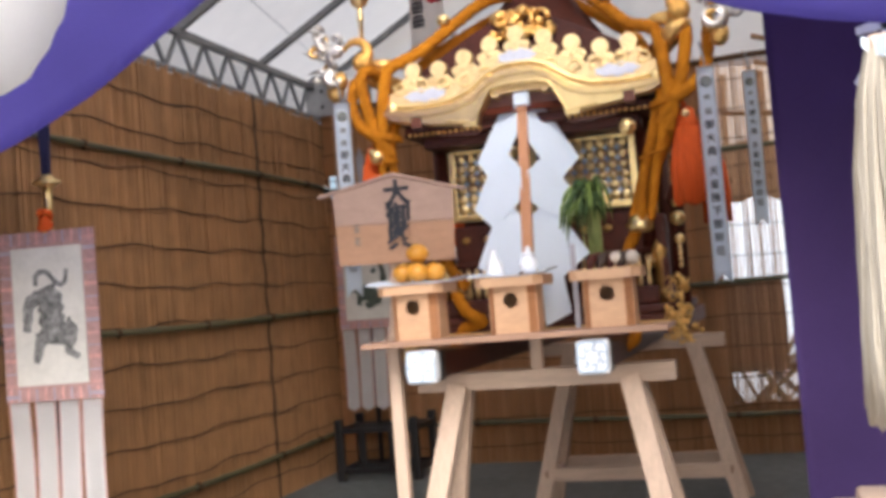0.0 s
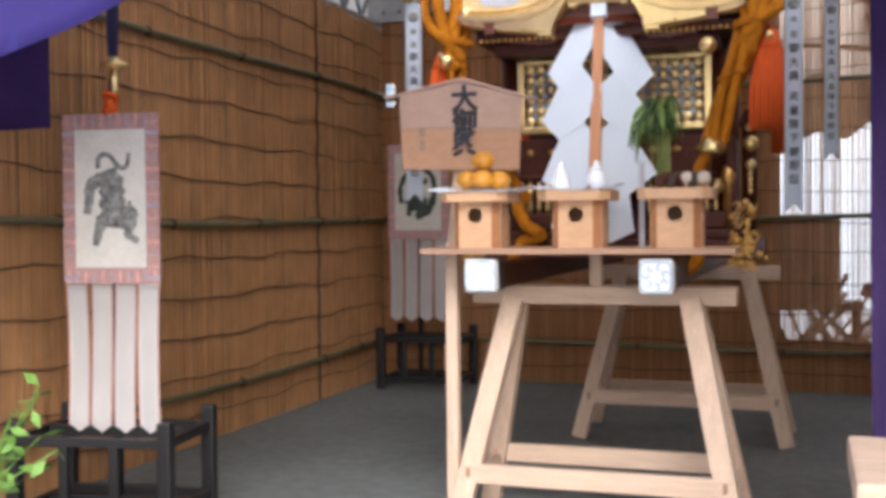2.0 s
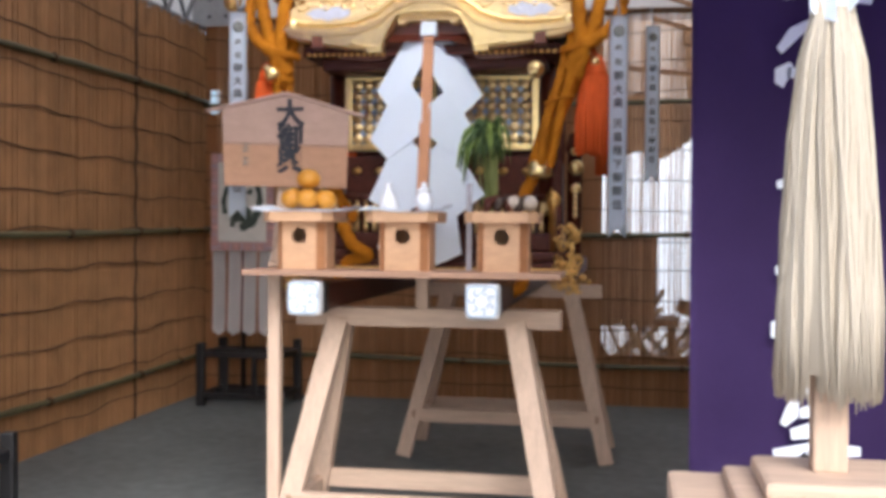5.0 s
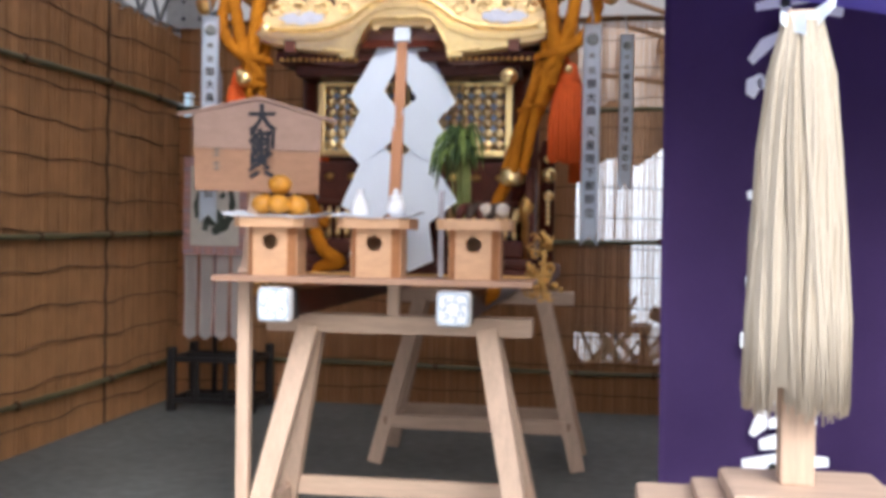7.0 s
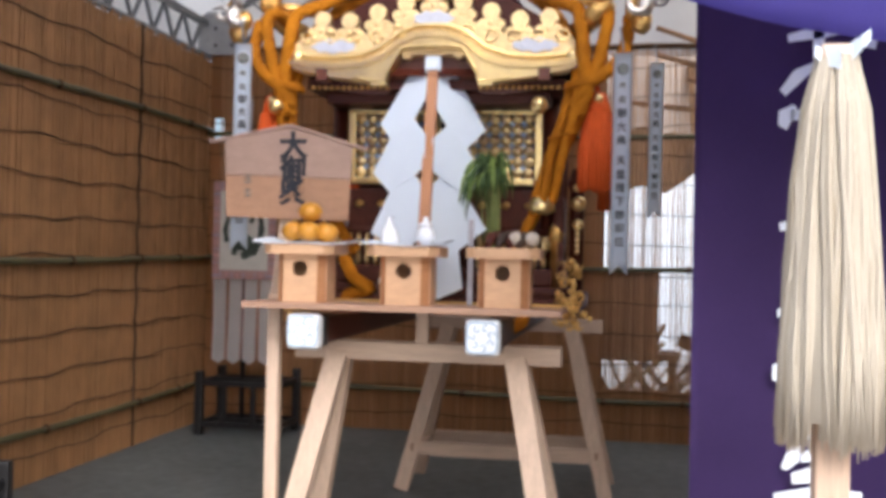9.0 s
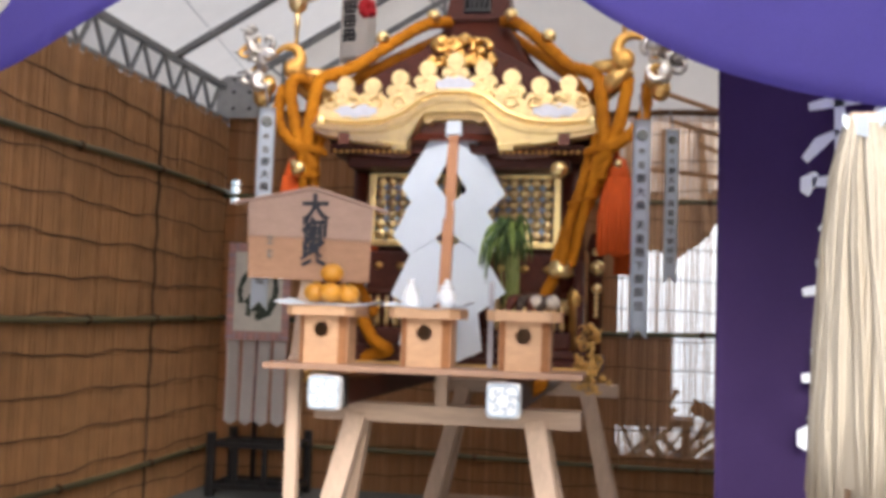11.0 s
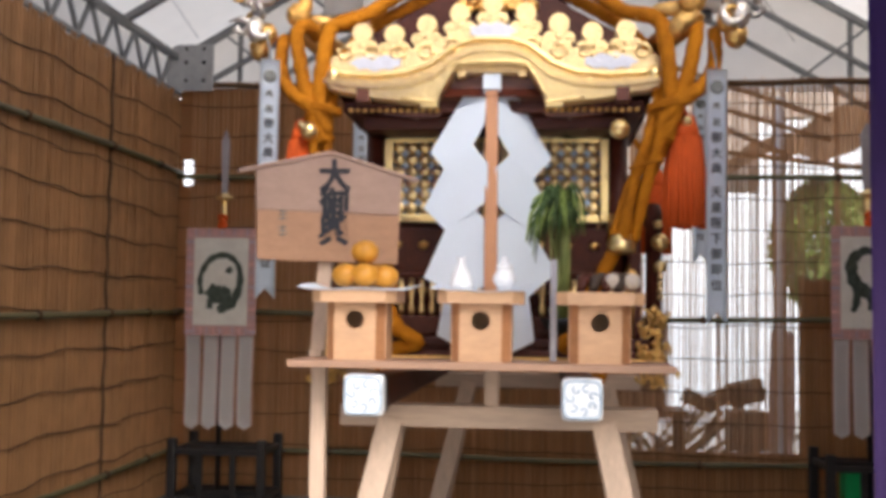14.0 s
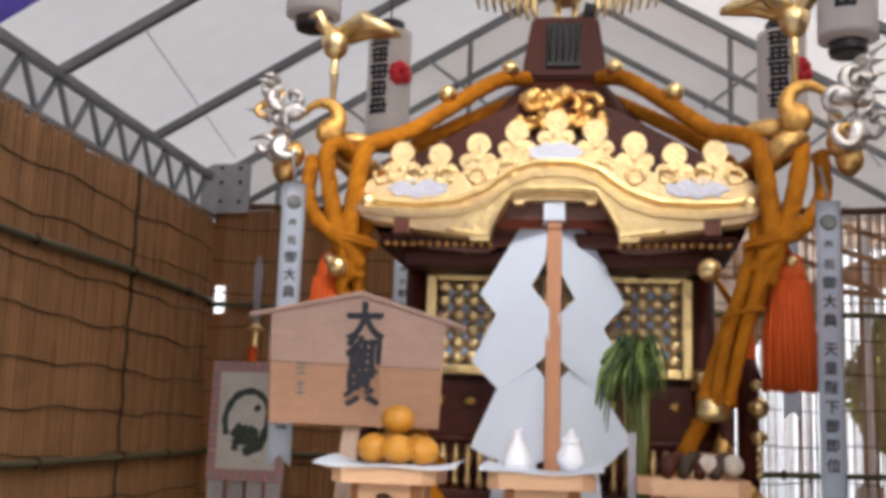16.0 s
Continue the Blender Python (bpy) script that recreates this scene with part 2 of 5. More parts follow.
# ---- tent and ground ----
XL, XR, YB, XM = -3.25, 1.45, 7.6, -1.0
g = part("ground", sheet(lambda u, v: (-200 + 400 * u, -200 + 400 * v, -0.02), 2, 2), GRAVEL)
tagged(g, "pale gravel ground outside the tent", "ground", kind="structure")
fl = part("floor", box((XL - 0.3, 2.2, -0.3), (XR + 0.3, YB + 0.2, 0)), CONCRETE)
tagged(fl, "dark grey concrete floor of the tent", "floor", kind="structure")
rnd = random.Random(4)


def reed_panel(name, label, along, fixed, lo, hi, z0, z1, step, r, material, axis):
    """A screen of upright reeds side by side, joined into one mesh."""
    verts, faces = [], []
    x = lo
    while x < hi:
        rr = r * rnd.uniform(0.7, 1.25)
        top, off, lean = z1 + rnd.uniform(-0.04, 0.03), rnd.uniform(-0.004, 0.004), rnd.uniform(-0.006, 0.006)
        i = len(verts)
        for z, s in ((z0, 0), (top, lean)):
            for k in range(3):
                a = k * math.tau / 3 + 0.5
                u, w = x + s + rr * math.cos(a), fixed + off + rr * math.sin(a)
                verts.append((u, w, z) if axis == "x" else (w, u, z))
        faces += [(i, i + 1, i + 4, i + 3), (i + 1, i + 2, i + 5, i + 4), (i + 2, i, i + 3, i + 5)]
        x += step * rnd.uniform(0.7, 1.4)
    me = bpy.data.meshes.new(name)
    me.from_pydata(verts, [], faces)
    me.materials.append(material)
    return tagged(new(name, me), label, "reed screen", kind="structure")


def strings(host, axis, fixed, lo, hi, zs, wave, r=0.0038):
    """Wavy twine that ties the reeds."""
    for z in zs:
        ph, pts = rnd.uniform(0, 6), []
        n = int((hi - lo) / 0.08)
        for i in range(n + 1):
            u = lo + (hi - lo) * i / n
            h = z + wave * (math.sin(u * 5.1 + ph) * 0.6 + math.sin(u * 11.3 + ph * 2) * 0.4) + rnd.uniform(-0.003, 0.003)
            pts.append((u, fixed, h) if axis == "x" else (fixed, u, h))
        part("twine", tube(pts, r, 5), TWINE, host)


def bamboo_rail(host, p, q, r=0.016, knots=6):
    p, q = Vector(p), Vector(q)
    pts, rs = [], []
    n = 40
    for i in range(n + 1):
        t = i / n
        c = p.lerp(q, t) + Vector((0, 0, 0.012 * math.sin(t * 7 + p.z)))
        pts.append(c)
        rs.append(r * (1.25 if i % 5 == 0 else 1.0))
    rail = part("bamboo_rail", tube(pts, rs, 8), BAMBOO, host, "weathered green bamboo rail")
    for k in range(knots):
        t = (k + rnd.uniform(0.3, 0.7)) / knots
        c = p.lerp(q, t) + Vector((0, 0, 0.012 * math.sin(t * 7 + p.z)))
        part("lashing", ball(c, 0.026, None, (1, 1, 1.1), 1), TWINE, rail)


# side screen: dense reeds
wl = tagged(part("wall_left", box((XL - 0.05, 2.6, 0), (XL, YB + 0.03, 2.57)), REED), "dense brown reed screen along the side", "reed screen", kind="structure")
reeds = reed_panel("reed_facing", "brown upright reeds tied with dark twine", None, XL + 0.006, 2.6, YB, 0.0, 2.58, 0.0085, 0.0058, REED_DENSE, "y")
strings(wl, "y", XL + 0.016, 2.6, YB, [0.14 + 0.205 * k for k in range(12)], 0.018)
for z in (2.07, 1.15, 0.275):
    bamboo_rail(wl, (XL + 0.034, 2.6, z), (XL + 0.034, YB - 0.02, z))
part("seam", tube([(XL + 0.018, 6.455 + 0.012 * math.sin(3 * z), z * 0.13) for z in range(21)], 0.009, 6), TWINE, wl)
for k in range(12):
    part("seam_knot", ball((XL + 0.02, 6.455 + rnd.uniform(-0.012, 0.012), 0.15 + 0.205 * k), 0.017, None, (0.7, 1.2, 1), 1), TWINE, wl)
wr = tagged(part("wall_right", box((XR, 2.6, 0), (XR + 0.05, YB, 2.62)), REED), "dense brown reed screen along the side", "reed screen", kind="structure")

# back screen: see-through reeds, with a second dense layer low down and at the sides
wb = tagged(part("wall_back", box((XL, YB + 0.03, 0), (XR, YB + 0.06, 0.34)), REED_THIN), "low dense reed layer at the back", "reed screen", kind="structure")
part("dense_layer", box((XL + 0.11, YB + 0.03, 0.34), (-0.42, YB + 0.05, 2.64)), REED_THIN, wb)
part("dense_layer", box((XL, YB + 0.03, 0.34), (XL + 0.11, YB + 0.05, 2.0)), REED_THIN, wb)
part("dense_layer", box((XL, YB + 0.03, 2.17), (XL + 0.11, YB + 0.05, 2.64)), REED_THIN, wb)
part("dense_layer", box((XL, YB + 0.03, 2.0), (XL + 0.03, YB + 0.05, 2.17)), REED_THIN, wb)
part("dense_layer", box((0.74, YB + 0.03, 0.34), (XR, YB + 0.05, 1.42)), REED_THIN, wb)
reed_panel("back_screen", "open screen of brown reeds that daylight shows through", None, YB, XL + 0.1, XR, 0.0, 2.66, 0.0102, 0.0043, REED_STEM, "x")
strings(wb, "x", YB - 0.008, XL, XR, [0.12 + 0.2 * k for k in range(13)], 0.012, 0.0035)
for z in (2.04, 1.16, 0.28):
    bamboo_rail(wb, (XL, YB - 0.03, z), (XR, YB - 0.03, z))
part("rolled_edge", tube([(XL + (XR - XL) * i / 30, YB - 0.004, 2.655 + 0.006 * math.sin(i)) for i in range(31)], 0.02, 8), THATCH, wb)

# slanting braces behind the top of the back screen
for x0, z0, x1, z1 in ((-0.1, 2.8, 0.95, 2.43), (-0.1, 2.62, 0.95, 2.3), (0.1, 2.46, 0.7, 2.2), (-0.35, 2.3, 1.2, 2.12)):
    part("brace_pole", tube([(x0, YB + 0.08, z0), (x1, YB + 0.08, z1)], 0.017, 8), REED, wb)

# roof sheet, eaves and trusses
EAVE, RIDGE, RX = 2.86, 4.218, -0.9
SL = (RIDGE - EAVE) / (RX - XL)


def roof_z(x):
    return RIDGE - SL * abs(x - RX)


for s, n in ((-1, "roof_left"), (1, "roof_right")):
    xe = XL - 0.12 if s < 0 else XR + 0.12
    b = sheet(lambda u, v: (RX + (xe - RX) * u, 2.45 + (YB + 0.5 - 2.45) * v, roof_z(RX + (xe - RX) * u) + 0.06 - 0.02 * math.sin(v * 9.5) ** 2 * math.sin(u * math.pi)), 12, 24)
    tagged(part(n, b, TENT), "white translucent tent roof sheet", "tent roof", kind="structure")
tagged(part("gable_sheet", sheet(lambda u, v: (XL + (XR - XL) * u, YB + 0.14, 2.62 + v * (roof_z(XL + (XR - XL) * u) + 0.05 - 2.62)), 24, 6), TENT), "white translucent gable sheet of the tent", "tent wall", kind="structure")
for n, x in (("valance_left", XL - 0.1), ("valance_right", XR + 0.1)):
    tagged(part(n, sheet(lambda u, v: (x, 2.45 + (YB - 2.3) * u, 2.4 + 0.46 * v), 30, 4), TENT), "white tent side sheet under the eave", "tent wall", kind="structure")
YT = [2.55, 3.4, 4.5, 5.62, 6.7, YB + 0.08]


def gable_truss(y, full):
    t = thing("roof_truss", (RX, y, EAVE), "galvanised steel roof truss of the tent", "truss", "tent trusses", "structure")
    for s in (-1, 1):
        xe = XL - 0.02 if s < 0 else XR + 0.02
        part("rafter", bar((xe, y, EAVE), (RX, y, RIDGE), 0.045, 0.04, 0.004), STEEL, t)
        if full:
            for off in (0.27, 0.52):
                part("parallel_chord", bar((xe, y, EAVE - off), (RX, y, RIDGE - off), 0.034, 0.034, 0.004), STEEL, t)
            for k in (1, 4):
                x0 = xe + (RX - xe) * k / 6
                part("web_post", bar((x0, y + 0.02, roof_z(x0) - 0.55), (x0, y + 0.02, roof_z(x0)), 0.03, 0.026, 0.003), STEEL, t)
            for k in range(4):
                x0 = xe + (RX - xe) * (k + 0.15) / 4.6
                part("web_brace", bar((x0 - s * 0.12, y - 0.02, roof_z(x0) - 0.5), (x0 + s * 0.3, y - 0.02, roof_z(x0 + s * 0.3)), 0.018, 0.018, 0.002), STEEL, t)
    return t


for y in YT:
    gable_truss(y, y == YT[-1])
for x, n in ((XL - 0.02, -1), (XR + 0.02, 1)):
    t = thing("eave_truss", (x, YB, EAVE), "galvanised steel lattice eave beam", "truss", "tent trusses", "structure")
    part("top_chord", bar((x, 2.5, EAVE - 0.02), (x, YB + 0.08, EAVE - 0.02), 0.045, 0.045, 0.004, None, (1, 0, 0)), STEEL, t)
    part("bottom_chord", bar((x, 2.5, EAVE - 0.25), (x, YB + 0.08, EAVE - 0.25), 0.03, 0.03, 0.004, None, (1, 0, 0)), STEEL, t)
    k, y = 0, 2.5
    while y < YB - 0.2:
        za, zb = (EAVE - 0.25, EAVE - 0.03) if k % 2 else (EAVE - 0.03, EAVE - 0.25)
        part("lattice_bar", bar((x, y, za), (x, y + 0.155, zb), 0.022, 0.022, 0.003, None, (1, 0, 0)), STEEL, t)
        y, k = y + 0.155, k + 1
    # corner plate with bolts, and the column under it
    s = -n
    pl = part("corner_plate", box((min(x - 0.05 * s, x + 0.26 * s), YB - 0.06, EAVE - 0.25), (max(x - 0.05 * s, x + 0.26 * s), YB - 0.045, EAVE + 0.06), 0.004), mat("zinc_plate", (0.42, 0.42, 0.42), 0.6, 0.2, 0.15, 8, bump=0.1), t)
    for bx in (0.08, 0.2):
        for bz in (-0.18, -0.06, 0.03):
            part("bolt", ball((x + bx * s, YB - 0.064, EAVE + bz), 0.014, None, (1, 0.5, 1), 1), BLACKWOOD, pl)
    for y in (2.55, YB + 0.05):
        c = part("tent_column", bar((x - 0.06 * s, y, 0), (x - 0.06 * s, y, EAVE), 0.06, 0.06, 0.005), STEEL)
        tagged(c, "galvanised steel tent column", "column", "tent columns", "structure")


# ---- front horse, rear horse and table ----
def sawhorse(y, cx, label, foot=0.5):
    t = thing("trestle", (cx, y, 0), label, "trestle", "trestles under the shrine")
    part("beam", box((cx - 0.485, y - 0.05, 0.828), (cx + 0.485, y + 0.055, 0.895), 0.004), WOOD_X, t)
    for s in (-1, 1):
        for f in (-1, 1):
            xt, xb = cx + s * 0.325, cx + s * foot
            part("leg", bar((xb, y + f * 0.24, 0), (xt, y + f * 0.045, 0.85), 0.075, 0.06, 0.004, None, (0, 1, 0)), WOOD, t)
            q = 0.215 / 0.85
            lx, ly = xb + (xt - xb) * q, y + f * (0.24 - 0.195 * q)
            part("tenon_end", box((lx - 0.008, ly - 0.0335, 0.19), (lx + 0.008, ly + 0.0335, 0.24), 0.002), TABLEWOOD, t)
        part("side_rail", bar((cx + s * 0.455, y - 0.2, 0.19), (cx + s * 0.455, y + 0.2, 0.19), 0.035, 0.06, 0.003, None, (0, 0, 1)), WOOD, t)
    for f in (-1, 1):
        part("stretcher", box((cx - 0.45, y + f * 0.2 - 0.018, 0.18), (cx + 0.45, y + f * 0.2 + 0.018, 0.25), 0.003), WOOD_X, t)
    return t


sawhorse(4.05, -0.963, "pale unpainted wooden trestle with splayed legs")
sawhorse(5.93, -0.863, "pale unpainted wooden trestle under the rear poles", 0.523)
tb = thing("offering_table", (XM, 3.8, 0), "narrow pale wooden offering table of thin boards", "table")
part("tabletop", box((-1.535, 3.672, 1.022), (-0.46, 4.0, 1.04), 0.003), TABLEWOOD, tb)
part("front_edge", box((-1.535, 3.66, 1.021), (-0.46, 3.6705, 1.041), 0.002), TABLEWOOD, tb)
part("leg", bar((-1.487, 3.88, 0), (-1.487, 3.88, 1.022), 0.045, 0.04, 0.003), WOOD, tb)
part("leg", bar((-0.98, 4.03, 0.895), (-0.98, 4.03, 1.022), 0.045, 0.04, 0.003), WOOD, tb)
# ---- portable shrine ----
ms = thing("portable_shrine", (XM, 4.9, 0.895), "gilded portable shrine with orange cords resting on trestles", "portable shrine")
CY = 4.88
for x in (-1.318, -0.715):
    pole = part("carrying_pole", box((x - 0.045, 3.69, 0.897), (x + 0.045, 6.5, 0.99), 0.012), LACQUER, ms, "dark brown square carrying pole")
    cap = part("pole_cap", box((x - 0.057, 3.655, 0.888), (x + 0.057, 3.72, 1.005), 0.018), WHITEPAINT, pole, "white metal pole cap with relief")
    b = bmesh.new()
    for k in range(7):
        a = k * math.tau / 7 + 0.3
        o = Vector((x + 0.03 * math.cos(a), 3.653, 0.947 + 0.03 * math.sin(a)))
        tube([o + Vector((0.013 * (1 - q / 9) * math.cos(a + q * 0.8), 0, 0.013 * (1 - q / 9) * math.sin(a + q * 0.8))) for q in range(7)], 0.0035, 5, b)
    part("cap_relief", b, BLUEGREY, cap)
    part("cap_rim", tube([(x + 0.05 * math.copysign(abs(math.cos(a)) ** 0.4, math.cos(a)), 3.655, 0.947 + 0.05 * math.copysign(abs(math.sin(a)) ** 0.4, math.sin(a))) for a in (k * math.tau / 32 for k in range(33))], 0.004, 5), BLUEGREY, cap)
    part("cap_band", box((x - 0.052, 3.745, 0.892), (x + 0.052, 3.80, 0.998), 0.008), BLACKWOOD, pole)
# plinth, steps and rails
part("plinth", box((-1.56, 4.28, 0.99), (-0.44, 5.5, 1.06), 0.012), LACQUER, ms)
part("plinth_moulding", box((-1.53, 4.31, 1.06), (-0.47, 5.47, 1.10), 0.012), LACQUER, ms)
part("plinth_trim", box((-1.568, 4.272, 1.012), (-0.432, 4.282, 1.036), 0.003), GOLD_DARK, ms, "gilt trim")
part("base_floor", box((-1.46, 4.36, 1.10), (-0.54, 5.4, 1.17), 0.01), LACQUER, ms)
for s in (-1, 1):
    rail = part("railing", tube([(XM + s * 0.46, 4.38, 1.31), (XM + s * 0.16, 4.38, 1.31)], 0.013, 8), LACQUER, ms, "lacquered rail with gilt posts")
    for k in range(9):
        x = XM + s * (0.17 + 0.036 * k)
        part("baluster", lathe([(0.009, 0), (0.013, 0.02), (0.007, 0.05), (0.013, 0.085), (0.008, 0.125)], (x, 4.38, 1.17), 8), GOLD, rail)
    part("railing_post", lathe([(0.022, 0), (0.022, 0.17), (0.03, 0.18), (0.032, 0.21), (0.012, 0.25), (0.002, 0.27)], (XM + s * 0.47, 4.38, 1.10), 10), GOLD_DARK, rail)
part("step", box((-1.14, 4.29, 1.06), (-0.86, 4.36, 1.115), 0.006), LACQUER, ms)
GREYBLUE = mat("dim_lattice", (0.2, 0.21, 0.22), 0.6, 0, 0.3, 10)
# chamber with gilt lattice doors
part("chamber", box((-1.36, 4.54, 1.17), (-0.64, 5.25, 1.86), 0.006), LACQUER, ms, "dark lacquered chamber")
for s in (-1, 1):
    post = part("corner_post", lathe([(0.032, 0), (0.032, 0.7)], (XM + s * 0.43, 4.5, 1.17), 14), LACQUER, ms)
    for z in (1.24, 1.47):
        part("gilt_band", lathe([(0.036, 0), (0.038, 0.03), (0.036, 0.06)], (XM + s * 0.43, 4.5, z), 14), GOLD, post)
    part("corner_post", lathe([(0.03, 0), (0.03, 0.7)], (XM + s * 0.43, 5.27, 1.17), 12), LACQUER, ms)
    lo, hi = sorted((XM + s * 0.015, XM + s * 0.40))
    door = part("lattice_door", box((lo, 4.515, 1.50), (hi, 4.54, 1.85), 0.004), GREYBLUE, ms, "gilt lattice door with pale blue squares")
    for a, c in (((lo, 1.50), (lo + 0.032, 1.85)), ((hi - 0.032, 1.50), (hi, 1.85)), ((lo + 0.032, 1.50), (hi - 0.032, 1.528)), ((lo + 0.032, 1.785), (hi - 0.032, 1.85))):
        part("gilt_frame", box((a[0], 4.496, a[1]), (c[0], 4.514, c[1]), 0.005), GOLD_SMOOTH, door)
    nx, nz = 7, 6
    dx, dz = (hi - lo - 0.064) / nx, 0.262 / nz
    gb, bb = bmesh.new(), bmesh.new()
    for i in range(nx):
        for k in range(nz):
            cx, cz = lo + 0.032 + dx * (i + 0.5), 1.528 + dz * (k + 0.5)
            gb = join(gb, lathe([(0.0225, 0), (0.0228, 0.004), (0.0165, 0.0085), (0.003, 0.0105)], (0, 0, 0), 10))
            bmesh.ops.transform(gb, matrix=pose(cx, 4.508, cz, 90), verts=gb.verts[-40:])
            if i and k:
                bb = box((-0.012, -0.003, -0.012), (0.012, 0.003, 0.012), 0, bb, pose(cx - dx / 2, 4.51, cz - dz / 2, 0, 45, 0))
    part("gilt_stud", gb, GOLD, door)
    part("blue_square", bb, BLUE, door)
    part("lower_panel", box((lo, 4.52, 1.2), (hi, 4.539, 1.48), 0.006), LACQUER, ms)
    for z in (1.26, 1.42):
        for k in range(4):
            part("gilt_fitting", ball((lo + 0.05 + 0.095 * k, 4.517, z), 0.017, None, (1.3, 0.35, 1), 1), GOLD_DARK, ms)
    for k in range(3):
        part("bracket", box((XM + s * (0.1 + 0.15 * k) - 0.03, 4.4, 1.80), (XM + s * (0.1 + 0.15 * k) + 0.03, 4.55, 1.86), 0.008), LACQUER, ms)
# eaves and roof
part("eave", box((-1.50, 4.24, 1.845), (-0.50, 5.55, 1.885), 0.008), LACQUER, ms, "dark brown eave")
part("inner_eave", box((-1.44, 4.30, 1.80), (-0.56, 5.48, 1.845), 0.008), LACQUER, ms)
for i in range(40):
    x = -1.475 + 0.95 * i / 39
    if abs(x - XM) > 0.17:
        part("eave_stud", ball((x, 4.236, 1.852), 0.0105, None, (1, 0.8, 1), 1), GOLD_DARK, ms)


def roof_fn(u, v):
    """Curved four-sided roof, from eave to the block at the top."""
    a = u * 4
    side, f = int(min(a, 3.999)), a - int(min(a, 3.999))
    f = 2 * f - 1
    h = v ** 0.75
    hx, hy = 0.53 * (1 - v) + 0.12 * v, 0.68 * (1 - v) + 0.12 * v
    z = 1.89 + 0.62 * (v ** 1.15) + 0.05 * (1 - v) * f ** 4
    c = [(hx * f, -hy), (hx, hy * f), (-hx * f, hy), (-hx, -hy * f)][side]
    return (XM + c[0], CY + c[1], z)


part("roof", sheet(roof_fn, 48, 10), LACQUER, ms, "dark red-brown lacquered curved roof")
# gilt front gable
BROWN_LACQUER = mat("brown_lacquer", (0.16, 0.055, 0.03), 0.35, 0, 0.2, 6, bump=0.05)
half_lower = [(0.556, 1.943), (0.54, 1.914), (0.50, 1.90), (0.44, 1.891), (0.39, 1.88), (0.30, 1.868), (0.178, 1.853), (0.172, 1.885), (0.135, 1.945), (0.113, 1.982), (0.113, 1.956), (0.09, 1.956), (0.08, 1.968), (0.0, 1.97)]
half_upper = [(0.0, 2.14), (0.055, 2.13), (0.109, 2.112), (0.164, 2.09), (0.218, 2.072), (0.27, 2.052), (0.33, 2.042), (0.38, 2.042), (0.44, 2.05), (0.49, 2.045), (0.53, 2.03), (0.548, 2.01), (0.556, 1.985)]


def level(line, x):
    """Height of a line of points at x."""
    for (a, za), (c, zc) in zip(line, line[1:]):
        if x <= c:
            return za + (zc - za) * (x - a) / max(c - a, 1e-6)
    return line[-1][1]


def strip_plate(up, low, y0, y1, edge=0.004):
    """A symmetric plate between an upper and a lower line, its front edges rounded off."""
    b = bmesh.new()
    end = min(up[-1][0], low[-1][0])
    xs = sorted({round(end * k / 70, 4) for k in range(71)} | {round(x, 4) for x, z in low if x < end})
    rows = []
    for x in [-x for x in xs[:0:-1]] + xs:
        zu, zl = level(up, abs(x)), level(low, abs(x))
        e = min(edge, (zu - zl) * 0.3)
        rows.append([b.verts.new((XM + x, y, z)) for y, z in ((y1, zu), (y0 + edge, zu), (y0, zu - e), (y0, zl + e), (y0 + edge, zl), (y1, zl))])
    for p, q in zip(rows, rows[1:]):
        for k in range(6):
            b.faces.new((p[k], p[(k + 1) % 6], q[(k + 1) % 6], q[k]))
    b.faces.new(rows[0])
    b.faces.new(rows[-1][::-1])
    bmesh.ops.recalc_face_normals(b, faces=b.faces)
    return b


gable = part("gilt_gable", strip_plate(half_upper, half_lower[::-1], 4.2, 4.24), GOLD_MATTE, ms, "chased gold gable board with cresting")


def cloud(x, z, w, h):
    """Outline of a flat lobed cloud."""
    return [(x + w * math.cos(a) * (1 + 0.07 * math.cos(7 * a)), z + h * math.sin(a) * (1 + 0.16 * math.cos(9 * a + 1))) for a in (k * math.tau / 48 for k in range(48))]


def gilt_ridge(name, pts, r, y, mat_, flat=1.0):
    full = [(XM - x, y, z) for x, z in pts[::-1]] + [(XM + x, y, z) for x, z in pts[1:]]
    dense = []
    for a, c in zip(full, full[1:]):
        dense += [tuple(Vector(a).lerp(Vector(c), k / 4)) for k in range(4)]
    part(name, tube(dense + [full[-1]], r, 8), mat_, gable)


C1 = [(0.0, 2.082), (0.06, 2.08), (0.12, 2.06), (0.2, 2.0), (0.28, 1.97), (0.38, 1.962), (0.48, 1.966), (0.556, 1.978)]
C2 = [(0.0, 2.062), (0.06, 2.058), (0.118, 2.035), (0.19, 1.975), (0.27, 1.948), (0.38, 1.941), (0.475, 1.947), (0.557, 1.962)]
C3 = [(0.0, 1.99), (0.055, 1.99), (0.113, 1.984), (0.14, 1.943), (0.172, 1.885), (0.178, 1.855), (0.3, 1.87), (0.39, 1.882), (0.44, 1.893), (0.5, 1.902), (0.54, 1.915), (0.556, 1.94)]
gilt_ridge("upper_ridge", C1, 0.009, 4.195, GOLD_SMOOTH)


def gilt_band(name, up, low, y0, y1, bevel=0.004):
    part(name, strip_plate(up, low, y0, y1, bevel), GOLD_SMOOTH, gable)


